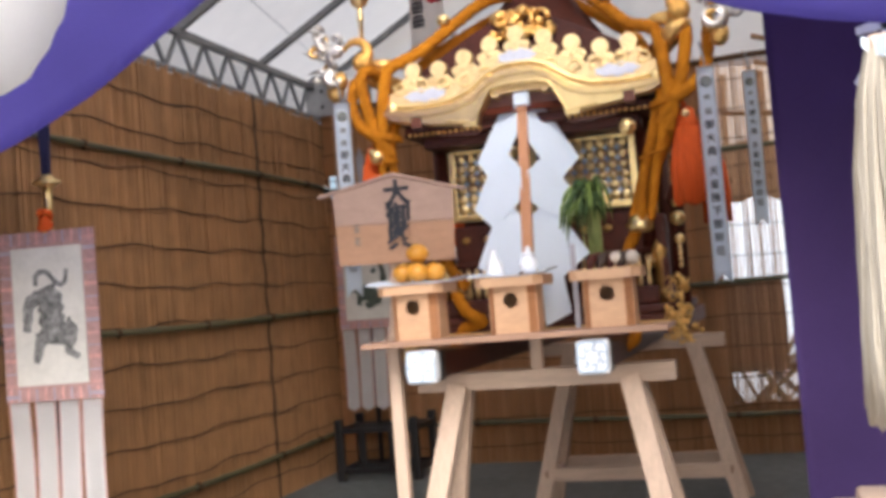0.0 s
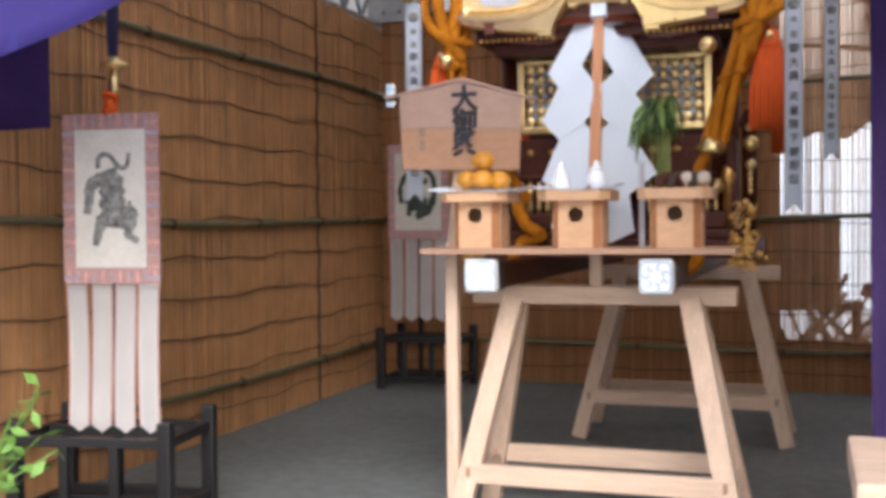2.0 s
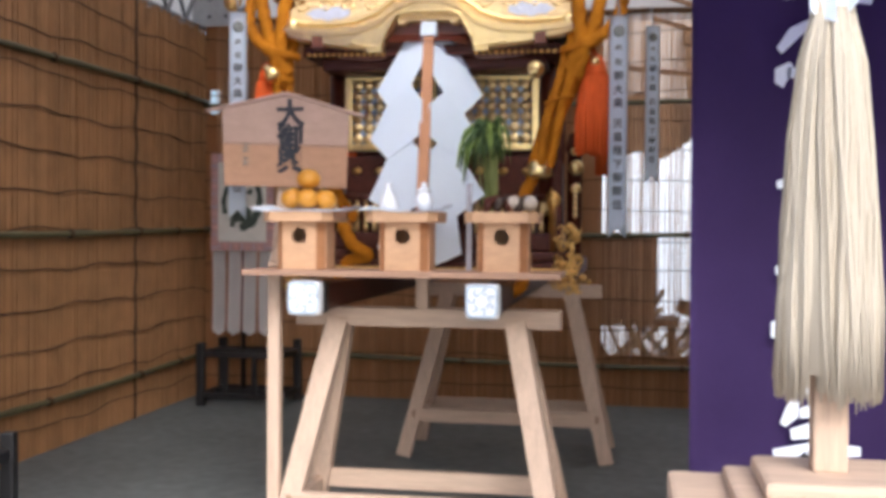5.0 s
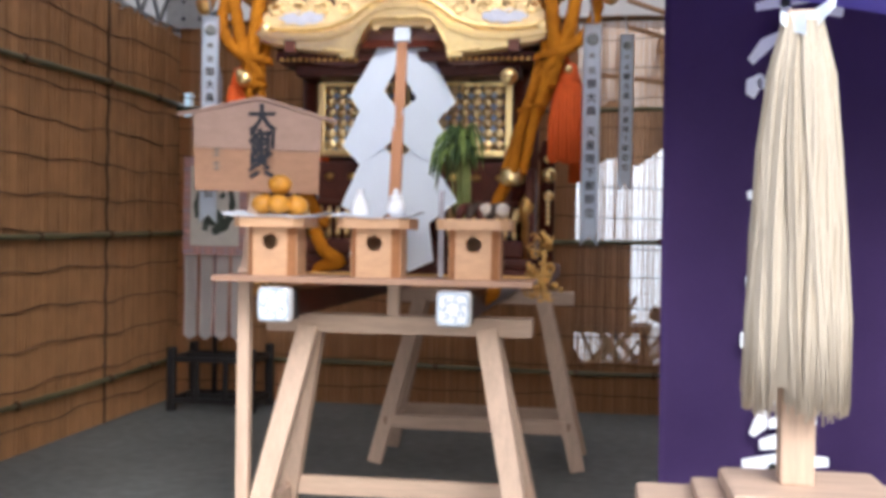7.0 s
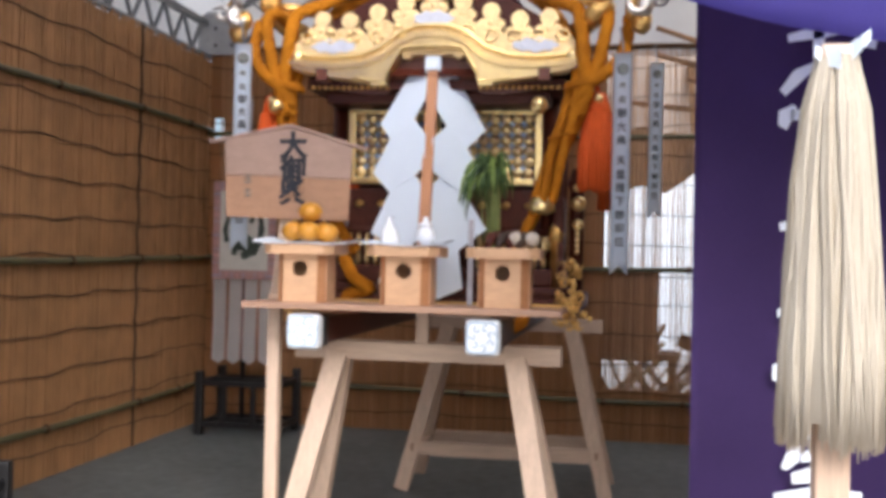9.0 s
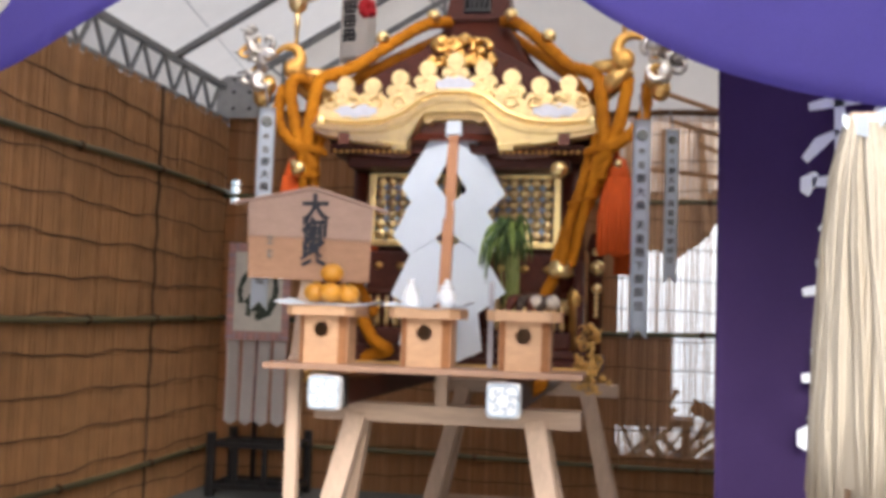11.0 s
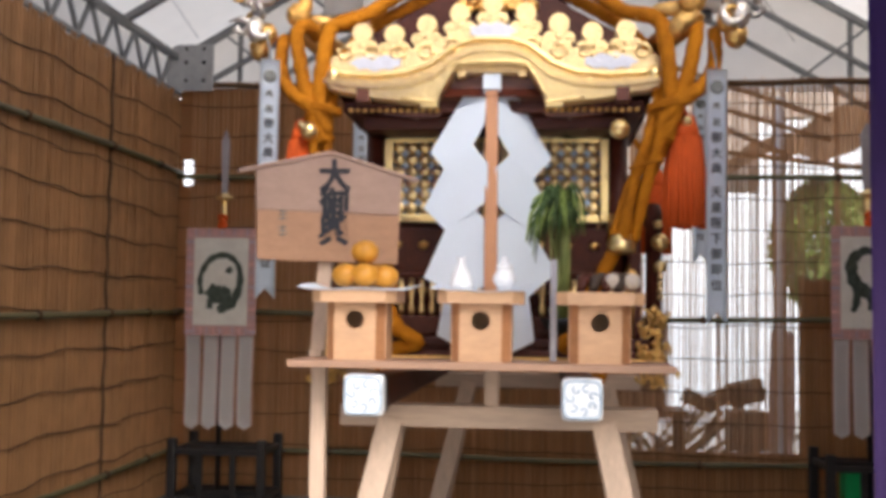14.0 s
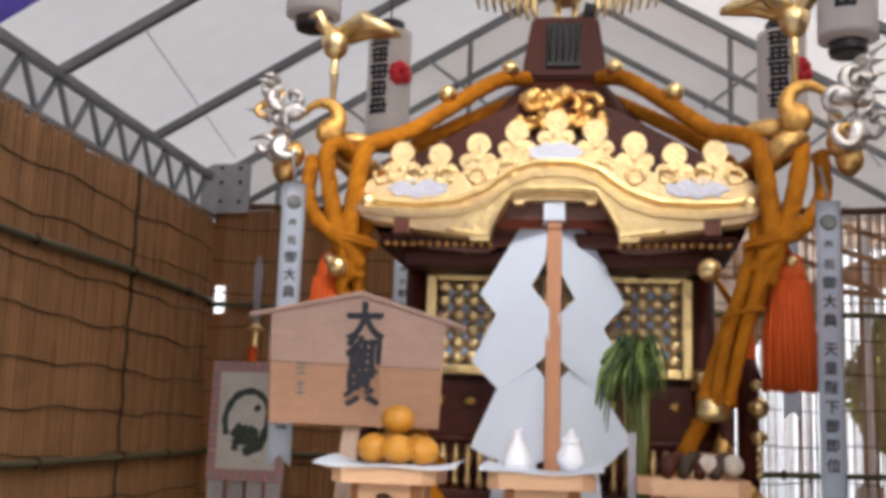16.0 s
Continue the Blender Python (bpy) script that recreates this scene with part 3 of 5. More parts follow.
gilt_band("lower_band", C2, C3, 4.178, 4.2)
gilt_band("raised_fillet", [(x, z - 0.012) for x, z in C2], [(x, z - 0.03) for x, z in C2], 4.168, 4.178, 0.003)
gilt_ridge("bead", [(x, z + 0.012) for x, z in C3[:7]], 0.005, 4.176, GOLD_SMOOTH)
for s in (-1, 1):
    for k in range(5):
        b = bmesh.new()
        for q in range(4):
            a0 = q * 1.6 + k
            tube([(XM + s * (0.13 + 0.09 * k) + (0.028 - 0.002 * n) * math.cos(a0 + n * 0.5), 4.198, 2.04 + 0.02 * (k == 0) + (0.024 - 0.002 * n) * math.sin(a0 + n * 0.5)) for n in range(6)], [0.006 - 0.0008 * n for n in range(6)], 5, b)
        part("chased_scroll", b, GOLD, gable)
for s in (-1, 1):
    part("end_scroll", ball((XM + s * 0.53, 4.19, 1.962), 0.026, None, (1, 0.6, 1), 2), GOLD_SMOOTH, gable)
    part("notch_block", box((XM + s * 0.425 - 0.022, 4.172, 1.87), (XM + s * 0.425 + 0.022, 4.25, 1.918), 0.003), BROWN_LACQUER, gable)
    part("foot_block", box((XM + s * 0.205 - 0.03, 4.178, 1.85), (XM + s * 0.205 + 0.03, 4.2, 1.89), 0.006), GOLD_SMOOTH, gable)
    b = plate([(XM + s * x, z) for x, z in cloud(0.385, 2.004, 0.085, 0.026)][::s], 4.1955, 4.2005, None, 0.0015)
    part("cloud_relief", b, PALE_SILVER, gable, "silver cloud relief")
    part("small_bell", lathe([(0.003, 0.04), (0.014, 0.03), (0.016, 0.0), (0.02, -0.008), (0.004, -0.012)], (XM + s * 0.255, 4.3, 1.845), 10), SILVER, ms)
    part("bell_hook", tube([(XM + s * 0.255, 4.3, 1.93), (XM + s * 0.255, 4.3, 1.88)], 0.004, 6), GOLD_DARK, ms)
fin = [(0.034 * math.cos(math.radians(a)), 0.034 * math.sin(math.radians(a)) - 0.034) for a in range(90, -51, -20)] + [(0.019, -0.066)] + [(0.031 + 0.022 * math.cos(math.radians(a)), 0.022 * math.sin(math.radians(a)) - 0.082) for a in range(110, -61, -24)] + [(0.04, -0.108), (0.05, -0.14)]
for k in range(-4, 5):
    x, z = XM + 0.109 * k, (2.235, 2.205, 2.168, 2.137, 2.143)[abs(k)]
    b = plate([(x + u, z + v) for u, v in fin] + [(x - u, z + v) for u, v in fin[:0:-1]], 4.205, 4.236, None, 0.003)
    for dx, dz, r in ((0, -0.078, 0.011), (-0.031, -0.083, 0.009), (0.031, -0.083, 0.009)):
        b = ball((x + dx, 4.206, z + dz), r, b, (1, 0.32, 1), 2)
    part("cresting", b, GOLD_MATTE, gable, "gilt trefoil cresting")
b = plate([(XM + x, z) for x, z in cloud(0.0, 2.108, 0.075, 0.028)], 4.1955, 4.2005, None, 0.0015)
part("cloud_relief", b, PALE_SILVER, gable, "silver cloud relief")
# gilt group over the middle of the gable
b = bmesh.new()
crest_rnd = random.Random(11)
for k in range(60):
    a = crest_rnd.uniform(0, math.pi)
    r = crest_rnd.uniform(0.02, 0.12)
    b = ball((XM + r * math.cos(a) * 1.1, 4.3 + crest_rnd.uniform(-0.03, 0.03), 2.2 + r * math.sin(a)), crest_rnd.uniform(0.014, 0.034), b, (1, 0.8, 1), 1)
for k in range(16):
    a, r = crest_rnd.uniform(0.1, math.pi - 0.1), crest_rnd.uniform(0.03, 0.12)
    o, a0, R = Vector((XM + r * math.cos(a) * 1.1, 4.265, 2.2 + r * math.sin(a))), crest_rnd.uniform(0, 6), crest_rnd.uniform(0.018, 0.035)
    tube([o + Vector((R * (1 - q / 10) * math.cos(a0 + q * 0.7), 0.004 * q, R * (1 - q / 10) * math.sin(a0 + q * 0.7))) for q in range(7)], [0.013 - 0.0013 * q for q in range(7)], 7, b)
part("crest_carving", b, GOLD_DARK, ms, "gilt carved crest")
# brown bargeboard below the gable
arch = [(0.5, 1.92), (0.36, 1.84), (0.25, 1.83), (0.19, 1.83), (0.15, 1.855), (0.11, 1.885), (0.06, 1.91), (0, 1.92)]
part("bargeboard", plate([(XM + x, z) for x, z in arch] + [(XM - x, z) for x, z in arch[-2::-1]] + [(XM - 0.5, 1.97), (XM, 2.07), (XM + 0.5, 1.97)], 4.245, 4.275), BROWN_LACQUER, ms)
part("roof_front", plate([(XM - 0.5, 1.99), (XM + 0.5, 1.99), (XM + 0.42, 2.12), (XM + 0.2, 2.24), (XM, 2.33), (XM - 0.2, 2.24), (XM - 0.42, 2.12)], 4.29, 4.42, None, 0.0), LACQUER, ms)
# block at the top
b = bmesh.new()
bmesh.ops.create_cube(b, size=1)
for v in b.verts:
    w = 0.145 if v.co.z < 0 else 0.112
    v.co = Vector((XM + (w if v.co.x > 0 else -w), CY + (w if v.co.y > 0 else -w), 2.505 if v.co.z < 0 else 2.735))
bmesh.ops.bevel(b, geom=b.edges[:], offset=0.01, segments=2, affect="EDGES")
blk = part("roof_block", b, mat("brown_lacquer_block", (0.085, 0.017, 0.008), 0.5, 0, 0.25, 6, bump=0.05, spec=0.3), ms, "brown lacquered block on the roof")
b = box((-0.062, -0.008, -0.08), (0.055, 0.012, 0.085), 0.006, None, pose(XM, CY - 0.134, 2.62, -8))
for k in range(5):
    tube([(XM - 0.045 + 0.02 * k, CY - 0.152 + 0.004 * (k % 2), 2.56), (XM - 0.05 + 0.024 * k, CY - 0.142, 2.63), (XM - 0.045 + 0.02 * k, CY - 0.132, 2.69)], [0.005, 0.008, 0.004], 6, b)
part("block_carving", b, BLACKWOOD, blk)
# cords
ROPE = 0.031


def rope(pts, r=ROPE, host=None):
    """A twisted cord of three strands along a smooth line."""
    dense, P = [], [Vector(p) for p in pts]
    for i in range(len(P) - 1):
        p0, p1, p2, p3 = P[max(i - 1, 0)], P[i], P[i + 1], P[min(i + 2, len(P) - 1)]
        n = max(3, int((p2 - p1).length / 0.014))
        for k in range(n):
            t = k / n
            dense.append(0.5 * ((2 * p1) + (p2 - p0) * t + (2 * p0 - 5 * p1 + 4 * p2 - p3) * t * t + (3 * p1 - 3 * p2 + p3 - p0) * t ** 3))
    dense.append(P[-1])
    b = None
    for s in range(3):
        line = []
        for i, p in enumerate(dense):
            d = (dense[min(i + 1, len(dense) - 1)] - dense[max(i - 1, 0)]).normalized()
            u = d.cross(Vector((0.31, 0.9, 0.2))).normalized()
            w = d.cross(u)
            a = i * 0.62 + s * math.tau / 3
            line.append(p + (u * math.cos(a) + w * math.sin(a)) * r * 0.24)
        b = tube(line, r * 0.8, 8, b)
    return part("cord", b, CORD, host or ms, "orange braided cord")


for s in (-1, 1):
    X = lambda dx: XM + s * dx
    yc = 4.22 if s < 0 else 4.18
    # over the roof and down at the corner, a second and a third loop beside it
    rope([(X(0.12), 4.70, 2.49), (X(0.2), 4.56, 2.44), (X(0.33), 4.42, 2.31), (X(0.43), 4.3, 2.2), (X(0.505), yc + 0.02, 2.155), (X(0.545), yc, 2.125), (X(0.56), yc - 0.02, 2.05), (X(0.57), yc - 0.03, 1.95), (X(0.575), yc - 0.03, 1.86), (X(0.545), yc - 0.02, 1.74)], 0.026)
    rope([(X(0.14), 4.78, 2.45), (X(0.33), 4.5, 2.27), (X(0.45), 4.36, 2.15), (X(0.5), yc + 0.06, 2.05), (X(0.535), yc + 0.05, 1.95), (X(0.55), yc + 0.02, 1.86)], 0.024)
    rope([(X(0.6), yc + 0.1, 2.1), (X(0.625), yc + 0.02, 2.14), (X(0.655), yc - 0.02, 2.11), (X(0.64), yc - 0.03, 2.0), (X(0.615), yc - 0.03, 1.9), (X(0.59), yc - 0.04, 1.84), (X(0.56), yc - 0.03, 1.74)], 0.025)
    rope([(X(0.73), yc + 0.1, 2.12), (X(0.72), yc + 0.03, 2.0), (X(0.685), yc - 0.01, 1.925), (X(0.63), yc - 0.04, 1.875), (X(0.58), yc - 0.05, 1.84), (X(0.54), yc - 0.03, 1.77)], 0.024)
    # three strands wound together, down to the gilt ferrule
    lane = [(0.555, 1.83), (0.525, 1.72), (0.485, 1.62), (0.455, 1.52), (0.43, 1.42)] if s > 0 else [(0.575, 1.84), (0.575, 1.74), (0.56, 1.65), (0.54, 1.55), (0.52, 1.45)]
    for q in range(4):
        rope([(X(dx + 0.031 * math.cos(q * 1.571 + k * 0.4)), yc - 0.02 + 0.024 * math.sin(q * 1.571 + k * 0.4) + 0.012 * k, z) for k, (dx, z) in enumerate(lane)], 0.0195)
    rope([(X(0.43), yc + 0.03, 1.44), (X(0.39), yc + 0.05, 1.36), (X(0.35), yc + 0.07, 1.28), (X(0.31), yc + 0.1, 1.22)], 0.024)
    rope([(X(0.36), 4.33, 1.2), (X(0.3), 4.26, 1.12), (X(0.24), 4.26, 1.08), (X(0.33), 4.3, 1.05), (X(0.36), 4.28, 0.98), (X(0.3), 4.24, 0.93)], 0.026)
    part("cord_ferrule", lathe([(0.03, -0.03), (0.045, -0.02), (0.047, 0.0), (0.04, 0.03), (0.03, 0.035)], (X(0.425), yc + 0.03, 1.405), 14), GOLD_SMOOTH, ms, "gilt ferrule on the cords")
    for zz, rr in ((1.845, 0.062), (1.858, 0.06), (1.66, 0.052)):
        xx = 0.565 if zz > 1.8 else 0.5
        part("cord_binding", tube([(X(xx + rr * math.cos(a)), yc - 0.02 + rr * 0.85 * math.sin(a), zz + 0.012 * math.cos(a)) for a in (k * math.tau / 16 for k in range(17))], 0.007, 6), CORD, ms)
    for c, r in (((X(0.34), 4.40, 2.345), 0.029), ((X(0.165), 4.58, 2.485), 0.029), ((X(0.6), yc - 0.045, 1.772), 0.033) if s < 0 else ((X(0.413), 4.142, 1.771), 0.033), ((X(0.556), 4.3, 1.42), 0.03), ((X(0.556), 4.3, 1.34), 0.022), ((X(0.55), 4.3, 1.48), 0.016)):
        bell = part("gilt_bell", ball(c, r), GOLD_SMOOTH, ms, "round gilt bell")
        part("bell_slit", tube([(c[0] - r * 0.7, c[1] - r * 0.72, c[2] - r * 0.1), (c[0], c[1] - r * 1.01, c[2] - r * 0.1), (c[0] + r * 0.7, c[1] - r * 0.72, c[2] - r * 0.1)], r * 0.07, 6), GOLD_DARK, bell)
    # gilt scroll at the corner, with silver and gilt birds and clouds
    cx, cyy, cz = (-1.695, 4.29, 2.225) if s < 0 else (-0.335, 4.14, 2.215)
    pts, rs = [], []
    for k in range(20):
        a = 2.75 - k * 0.23
        R = 0.066 * (1 - k / 45)
        pts.append((cx + s * -1 * R * math.cos(a), cyy - 0.001 * k, cz + R * math.sin(a)))
        rs.append(0.009 + 0.021 * min(1, k / 15))
    part("corner_scroll", tube(pts, rs, 12), GOLD_SCROLL, ms, "gilt curled corner ornament")
    part("scroll_boss", ball((cx - s * 0.026, cyy - 0.02, cz - 0.035), 0.044, None, (1, 0.6, 1), 2), GOLD_SCROLL, ms)
    for ox, oz, a1 in ((0.075, 0.0, 0.4), (0.095, -0.085, 2.2), (0.12, 0.06, 1.2)):
        part("silver_crescent", tube([(cx + s * ox + 0.032 * math.cos(a1 + q * 0.42), cyy - 0.05, cz + oz + 0.032 * math.sin(a1 + q * 0.42)) for q in range(10)], [0.005 + 0.011 * math.sin(math.pi * (q + 0.5) / 10) for q in range(10)], 8), SILVER, ms)
    part("gilt_tail", tube([(cx - s * 0.05, cyy + 0.02, cz - 0.05), (cx - s * 0.12, cyy + 0.05, cz - 0.045), (cx - s * 0.2, cyy + 0.08, cz - 0.07)], [0.03, 0.024, 0.006], 8), GOLD_DARK, ms)
    part("scroll_neck", tube([(X(0.5), 4.4, 2.06), (X(0.6), cyy + 0.03, 2.1), (cx - s * 0.01, cyy, cz - 0.06)], [0.04, 0.042, 0.035], 10), GOLD_DARK, ms)
    orn = random.Random(21 + s)
    sx = cx + s * 0.13
    for k in range(15):
        a0, n = orn.uniform(0, 6), 9
        c = Vector((sx + orn.uniform(-0.055, 0.055), cyy + orn.uniform(-0.05, 0.04), cz - 0.09 + 0.014 * k))
        R = orn.uniform(0.015, 0.034)
        curl = tube([c + Vector((R * (1 - q / 12) * math.cos(a0 + q * 0.6), 0.01 * math.sin(q), R * (1 - q / 12) * math.sin(a0 + q * 0.6))) for q in range(n)], [0.013 * (1 - q / 14) for q in range(n)], 7)
        part("silver_curl" if k % 4 else "gilt_curl", curl, SILVER if k % 4 else GOLD_DARK, ms)
    for k in range(10):
        c = Vector((sx + orn.uniform(-0.03, 0.03), cyy - 0.02, cz - 0.06 + 0.02 * k))
        e = c + Vector((s * orn.uniform(0.02, 0.09), orn.uniform(-0.05, 0.02), orn.uniform(0.0, 0.06)))
        part("silver_feather", tube([c, (c + e) / 2 + Vector((0, 0, 0.012)), e], [0.012, 0.009, 0.002], 6), SILVER, ms)
    for dx, dy, dz, r, sc, n_, m_ in ((-0.01, -0.03, -0.085, 0.04, (0.8, 0.7, 1.2), "silver_cloud", SILVER), (-0.045, -0.04, 0.02, 0.034, (1.2, 0.7, 0.9), "silver_cloud", SILVER), (-0.02, 0, -0.14, 0.042, (0.9, 0.8, 1.2), "gilt_cloud", GOLD_DARK), (-0.05, -0.01, -0.1, 0.035, (0.9, 0.8, 1.2), "gilt_cloud", GOLD_DARK)):
        part(n_, ball((sx + s * dx, cyy + dy, cz + dz), r, None, sc, 2), m_, ms)
    # small gilt bird standing over the scroll
    bx, bz = cx - s * 0.025, cz + 0.24
    b = tube([(bx, cyy, cz + 0.07), (bx, cyy, cz + 0.17), (bx, cyy, bz)], [0.008, 0.012, 0.01], 7)
    b = ball((bx, cyy, cz + 0.15), 0.016, b, (1, 1, 1), 1)
    b = lathe([(0.006, -0.05), (0.034, -0.025), (0.045, 0.02), (0.02, 0.05)], (bx, cyy, bz), 12, b)
    for q in (-1, 0, 1):
        tube([(bx, cyy, bz + 0.02), (bx - s * 0.09, cyy + 0.03 * q, bz + 0.065 - 0.01 * q), (bx - s * 0.19, cyy + 0.05 * q, bz + 0.035 + 0.018 * q)], [0.03, 0.026, 0.012], 7, b)
    tube([(bx, cyy, bz + 0.02), (bx + s * 0.04, cyy - 0.03, bz + 0.06), (bx + s * 0.045, cyy - 0.04, bz + 0.085), (bx + s * 0.075, cyy - 0.05, bz + 0.075)], [0.028, 0.022, 0.018, 0.003], 7, b)
    part("gilt_bird", b, GOLD, ms, "small gilt swallow ornament")
    # red tassel
    tx, ty, tz = (-1.635, 4.25, 1.80) if s < 0 else (-0.374, 4.2, 1.80)
    tas = part("tassel_head", lathe([(0.012, 0.03), (0.03, 0.02), (0.042, -0.02), (0.05, -0.06)], (tx, ty, tz), 14), VERMILION, ms, "vermilion silk tassel")
    b = bmesh.new()
    for k in range(26):
        a = k * math.tau / 26
        r0, r1 = 0.046, 0.062 + 0.004 * math.sin(k * 3)
        tube([(tx + r0 * math.cos(a), ty + r0 * math.sin(a), tz - 0.05), (tx + r1 * math.cos(a), ty + r1 * math.sin(a), tz - 0.2), (tx + r1 * math.cos(a + 0.05), ty + r1 * math.sin(a), tz - 0.335 + 0.006 * math.sin(k * 5))], 0.0085, 5, b)
    lathe([(0.045, -0.05), (0.058, -0.2), (0.058, -0.32)], (tx, ty, tz), 16, b)
    part("tassel_fringe", b, VERMILION, tas)
    part("tassel_ring", ball((tx, ty - 0.035, tz + 0.0), 0.017), GOLD, tas)
    part("tassel_cord", tube([(tx, ty, tz + 0.02), (tx - s * 0.03, ty, tz + 0.12)], 0.009, 6), VERMILION, tas)
    # low gilt corner fittings
    fit_base = part("corner_fitting", box((X(0.545) - 0.009, 4.265, 0.99), (X(0.545) + 0.009, 4.28, 1.14), 0.004), GOLD_DARK, ms, "gilt openwork corner fitting")
    for k in range(22):
        c = (X(0.535) + orn.gauss(0, 0.03), 4.275 + orn.uniform(-0.03, 0.04), 1.07 + orn.uniform(-0.11, 0.13))
        part("fitting_boss", ball(c, orn.uniform(0.009, 0.02), None, (1, 0.7, 1), 1), GOLD_DARK, fit_base)
    for k in range(34):
        c = Vector((X(0.54) + orn.uniform(-0.055, 0.05), 4.27 + orn.uniform(-0.04, 0.04), 1.07 + orn.uniform(-0.12, 0.13)))
        a0, R = orn.uniform(0, 6), orn.uniform(0.009, 0.02)
        part("fitting_curl", tube([c + Vector((R * math.cos(a0 + q * 0.8), 0, R * math.sin(a0 + q * 0.8))) for q in range(6)], [0.007 * (1 - q / 9) for q in range(6)], 5), GOLD_DARK, fit_base)
    for k in range(6):
        part("chain_link", ball((X(0.555), 4.29, 1.24 + 0.022 * k), 0.011, None, (1, 1, 1.2), 1), GOLD, ms)
    part("side_post", lathe([(0.028, 0), (0.028, 0.42), (0.04, 0.44), (0.02, 0.5)], (X(0.545), 4.42, 1.06), 12), LACQUER, ms)
    part("side_panel", box((min(X(0.46), X(0.5)), 4.36, 1.10), (max(X(0.46), X(0.5)), 4.5, 1.45), 0.01), LACQUER, ms)
# phoenix on the roof
ph = random.Random(5)
b = tube([(XM - 0.03, CY, 2.73), (XM - 0.03, CY, 2.82)], 0.012, 8)
tube([(XM + 0.03, CY, 2.73), (XM + 0.03, CY, 2.82)], 0.012, 8, b)
b = ball((XM, CY, 2.9), 0.09, b, (0.85, 1.4, 0.9), 2)
b = ball((XM, CY - 0.16, 3.06), 0.035, b, (0.8, 1.2, 1), 2)
tube([(XM, CY - 0.1, 2.94), (XM, CY - 0.16, 3.0), (XM, CY - 0.16, 3.06)], [0.05, 0.035, 0.03], 8, b)
for s in (-1, 1):
    for k in range(8):
        e = Vector((XM + s * (0.10 + 0.03 * k), CY - 0.04 + 0.01 * k, 2.745 + 0.011 * k))
        tube([(XM + s * 0.05, CY - 0.02, 2.9), ((XM + s * 0.05 + e.x) / 2 + s * 0.03, CY - 0.03, 2.91), e + Vector((s * 0.012, 0, 0.05)), e], [0.022, 0.016, 0.012, 0.004], 6, b)
part("phoenix", b, GOLD, ms, "gilt phoenix with drooping feathers")
tube_b = tube([(XM + 0.07, CY - 0.03, 2.735), (XM + 0.085, CY - 0.06, 2.8)], 0.02, 6)
part("phoenix_tie", tube_b, BLACKWOOD, ms)


# ---- paper strips with writing ----
def paper_strip(x, y, z0, z1, w, turn, group="white paper strips"):
    t = thing("paper_strip", (x, y, z1), "long white paper strip with dark printed characters and notched end", "paper strip", group)
    m = pose(x, y, 0, 0, 0, turn)
    b = sheet(lambda u, v: ((u - 0.5) * w, 0.006 * math.sin(v * 4), z0 + (z1 - z0) * v + (0.035 * (abs(u - 0.5) * -2 + 1) if v == 0 else 0)), 4, 16)
    bmesh.ops.solidify(b, geom=b.faces[:], thickness=0.0012)
    bmesh.ops.transform(b, matrix=m, verts=b.verts)
    part("strip", b, PAPER, t)
    H = z1 - z0
    b = lathe([(0.02, 0), (0.022, 0.001), (0.016, 0.0012)], (0, 0, 0), 14)
    bmesh.ops.transform(b, matrix=m @ pose(0, -0.004, z1 - 0.07 * H, 90), verts=b.verts)
    part("crest_mark", b, GREYINK, t)
    for k, ch in enumerate("奉祝御大典 天皇陛下御即位"):
        z = z1 - H * (0.15 + 0.061 * (k - 0.5 * (k > 5)))
        if ch == " ":
            continue
        yy = 0.006 * math.sin((z - z0) / H * 4) - 0.003
        o = glyphs("character", ch, H * (0.045 if k > 1 else 0.034), (0, yy, z), None, INK if k > 1 else GREYINK, 0.0006, "", 0, 0.016)
        o.data.transform(m)
        o.parent, o.matrix_parent_inverse = t, t.matrix_basis.inverted()
    b = tube([m @ Vector((0, 0, z1 - 0.004)), m @ Vector((0, 0.01, z1 + 0.03)), m @ Vector((-0.01, 0.03, z1 + 0.1))], 0.004, 6)
    part("hanging_wire", b, STEEL, t)
    return t


paper_strip(-0.288, 4.12, 1.155, 1.955, 0.064, 4)
paper_strip(-1.735, 4.16, 1.215, 2.01, 0.066, 24)
paper_strip(-0.135, 5.62, 1.42, 2.19, 0.066, 4)
paper_strip(-1.68, 5.62, 1.3, 2.1, 0.078, 10)

# ---- zigzag paper wand ----
gh = thing("paper_wand", (-0.992, 4.1, 1.04), "wooden ritual wand with white zigzag paper streamers", "ritual wand")
def lean(z):
    """The wand leans back against the shrine."""
    return 4.085 + (z - 1.27) * 0.22


part("staff", bar((-0.985, 3.985, 1.04), (-1.0, lean(1.935), 1.935), 0.04, 0.03, 0.003), mat("red_cypress", (0.52, 0.24, 0.11), 0.55, 0, 0.12, 3, (14, 14, 1), 0.1), gh)
part("paper_cap", bar((-1.0, lean(1.91) - 0.004, 1.91), (-1.001, lean(1.968) - 0.004, 1.968), 0.06, 0.046, 0.004), PAPER, gh)
LP = [[(-1.01, 1.886), (-1.06, 1.886), (-1.083, 1.882), (-1.189, 1.694), (-1.142, 1.635), (-1.054, 1.715), (-1.018, 1.785)], [(-1.004, 1.655), (-1.054, 1.717), (-1.144, 1.64), (-1.207, 1.513), (-1.137, 1.441), (-1.04, 1.505), (-1.004, 1.54)], [(-1.004, 1.465), (-1.04, 1.507), (-1.139, 1.445), (-1.205, 1.29), (-1.15, 1.262), (-1.03, 1.255), (-1.004, 1.262)], [(-1.03, 1.258), (-1.13, 1.262), (-1.16, 1.106), (-1.1, 1.072), (-1.03, 1.16)]]
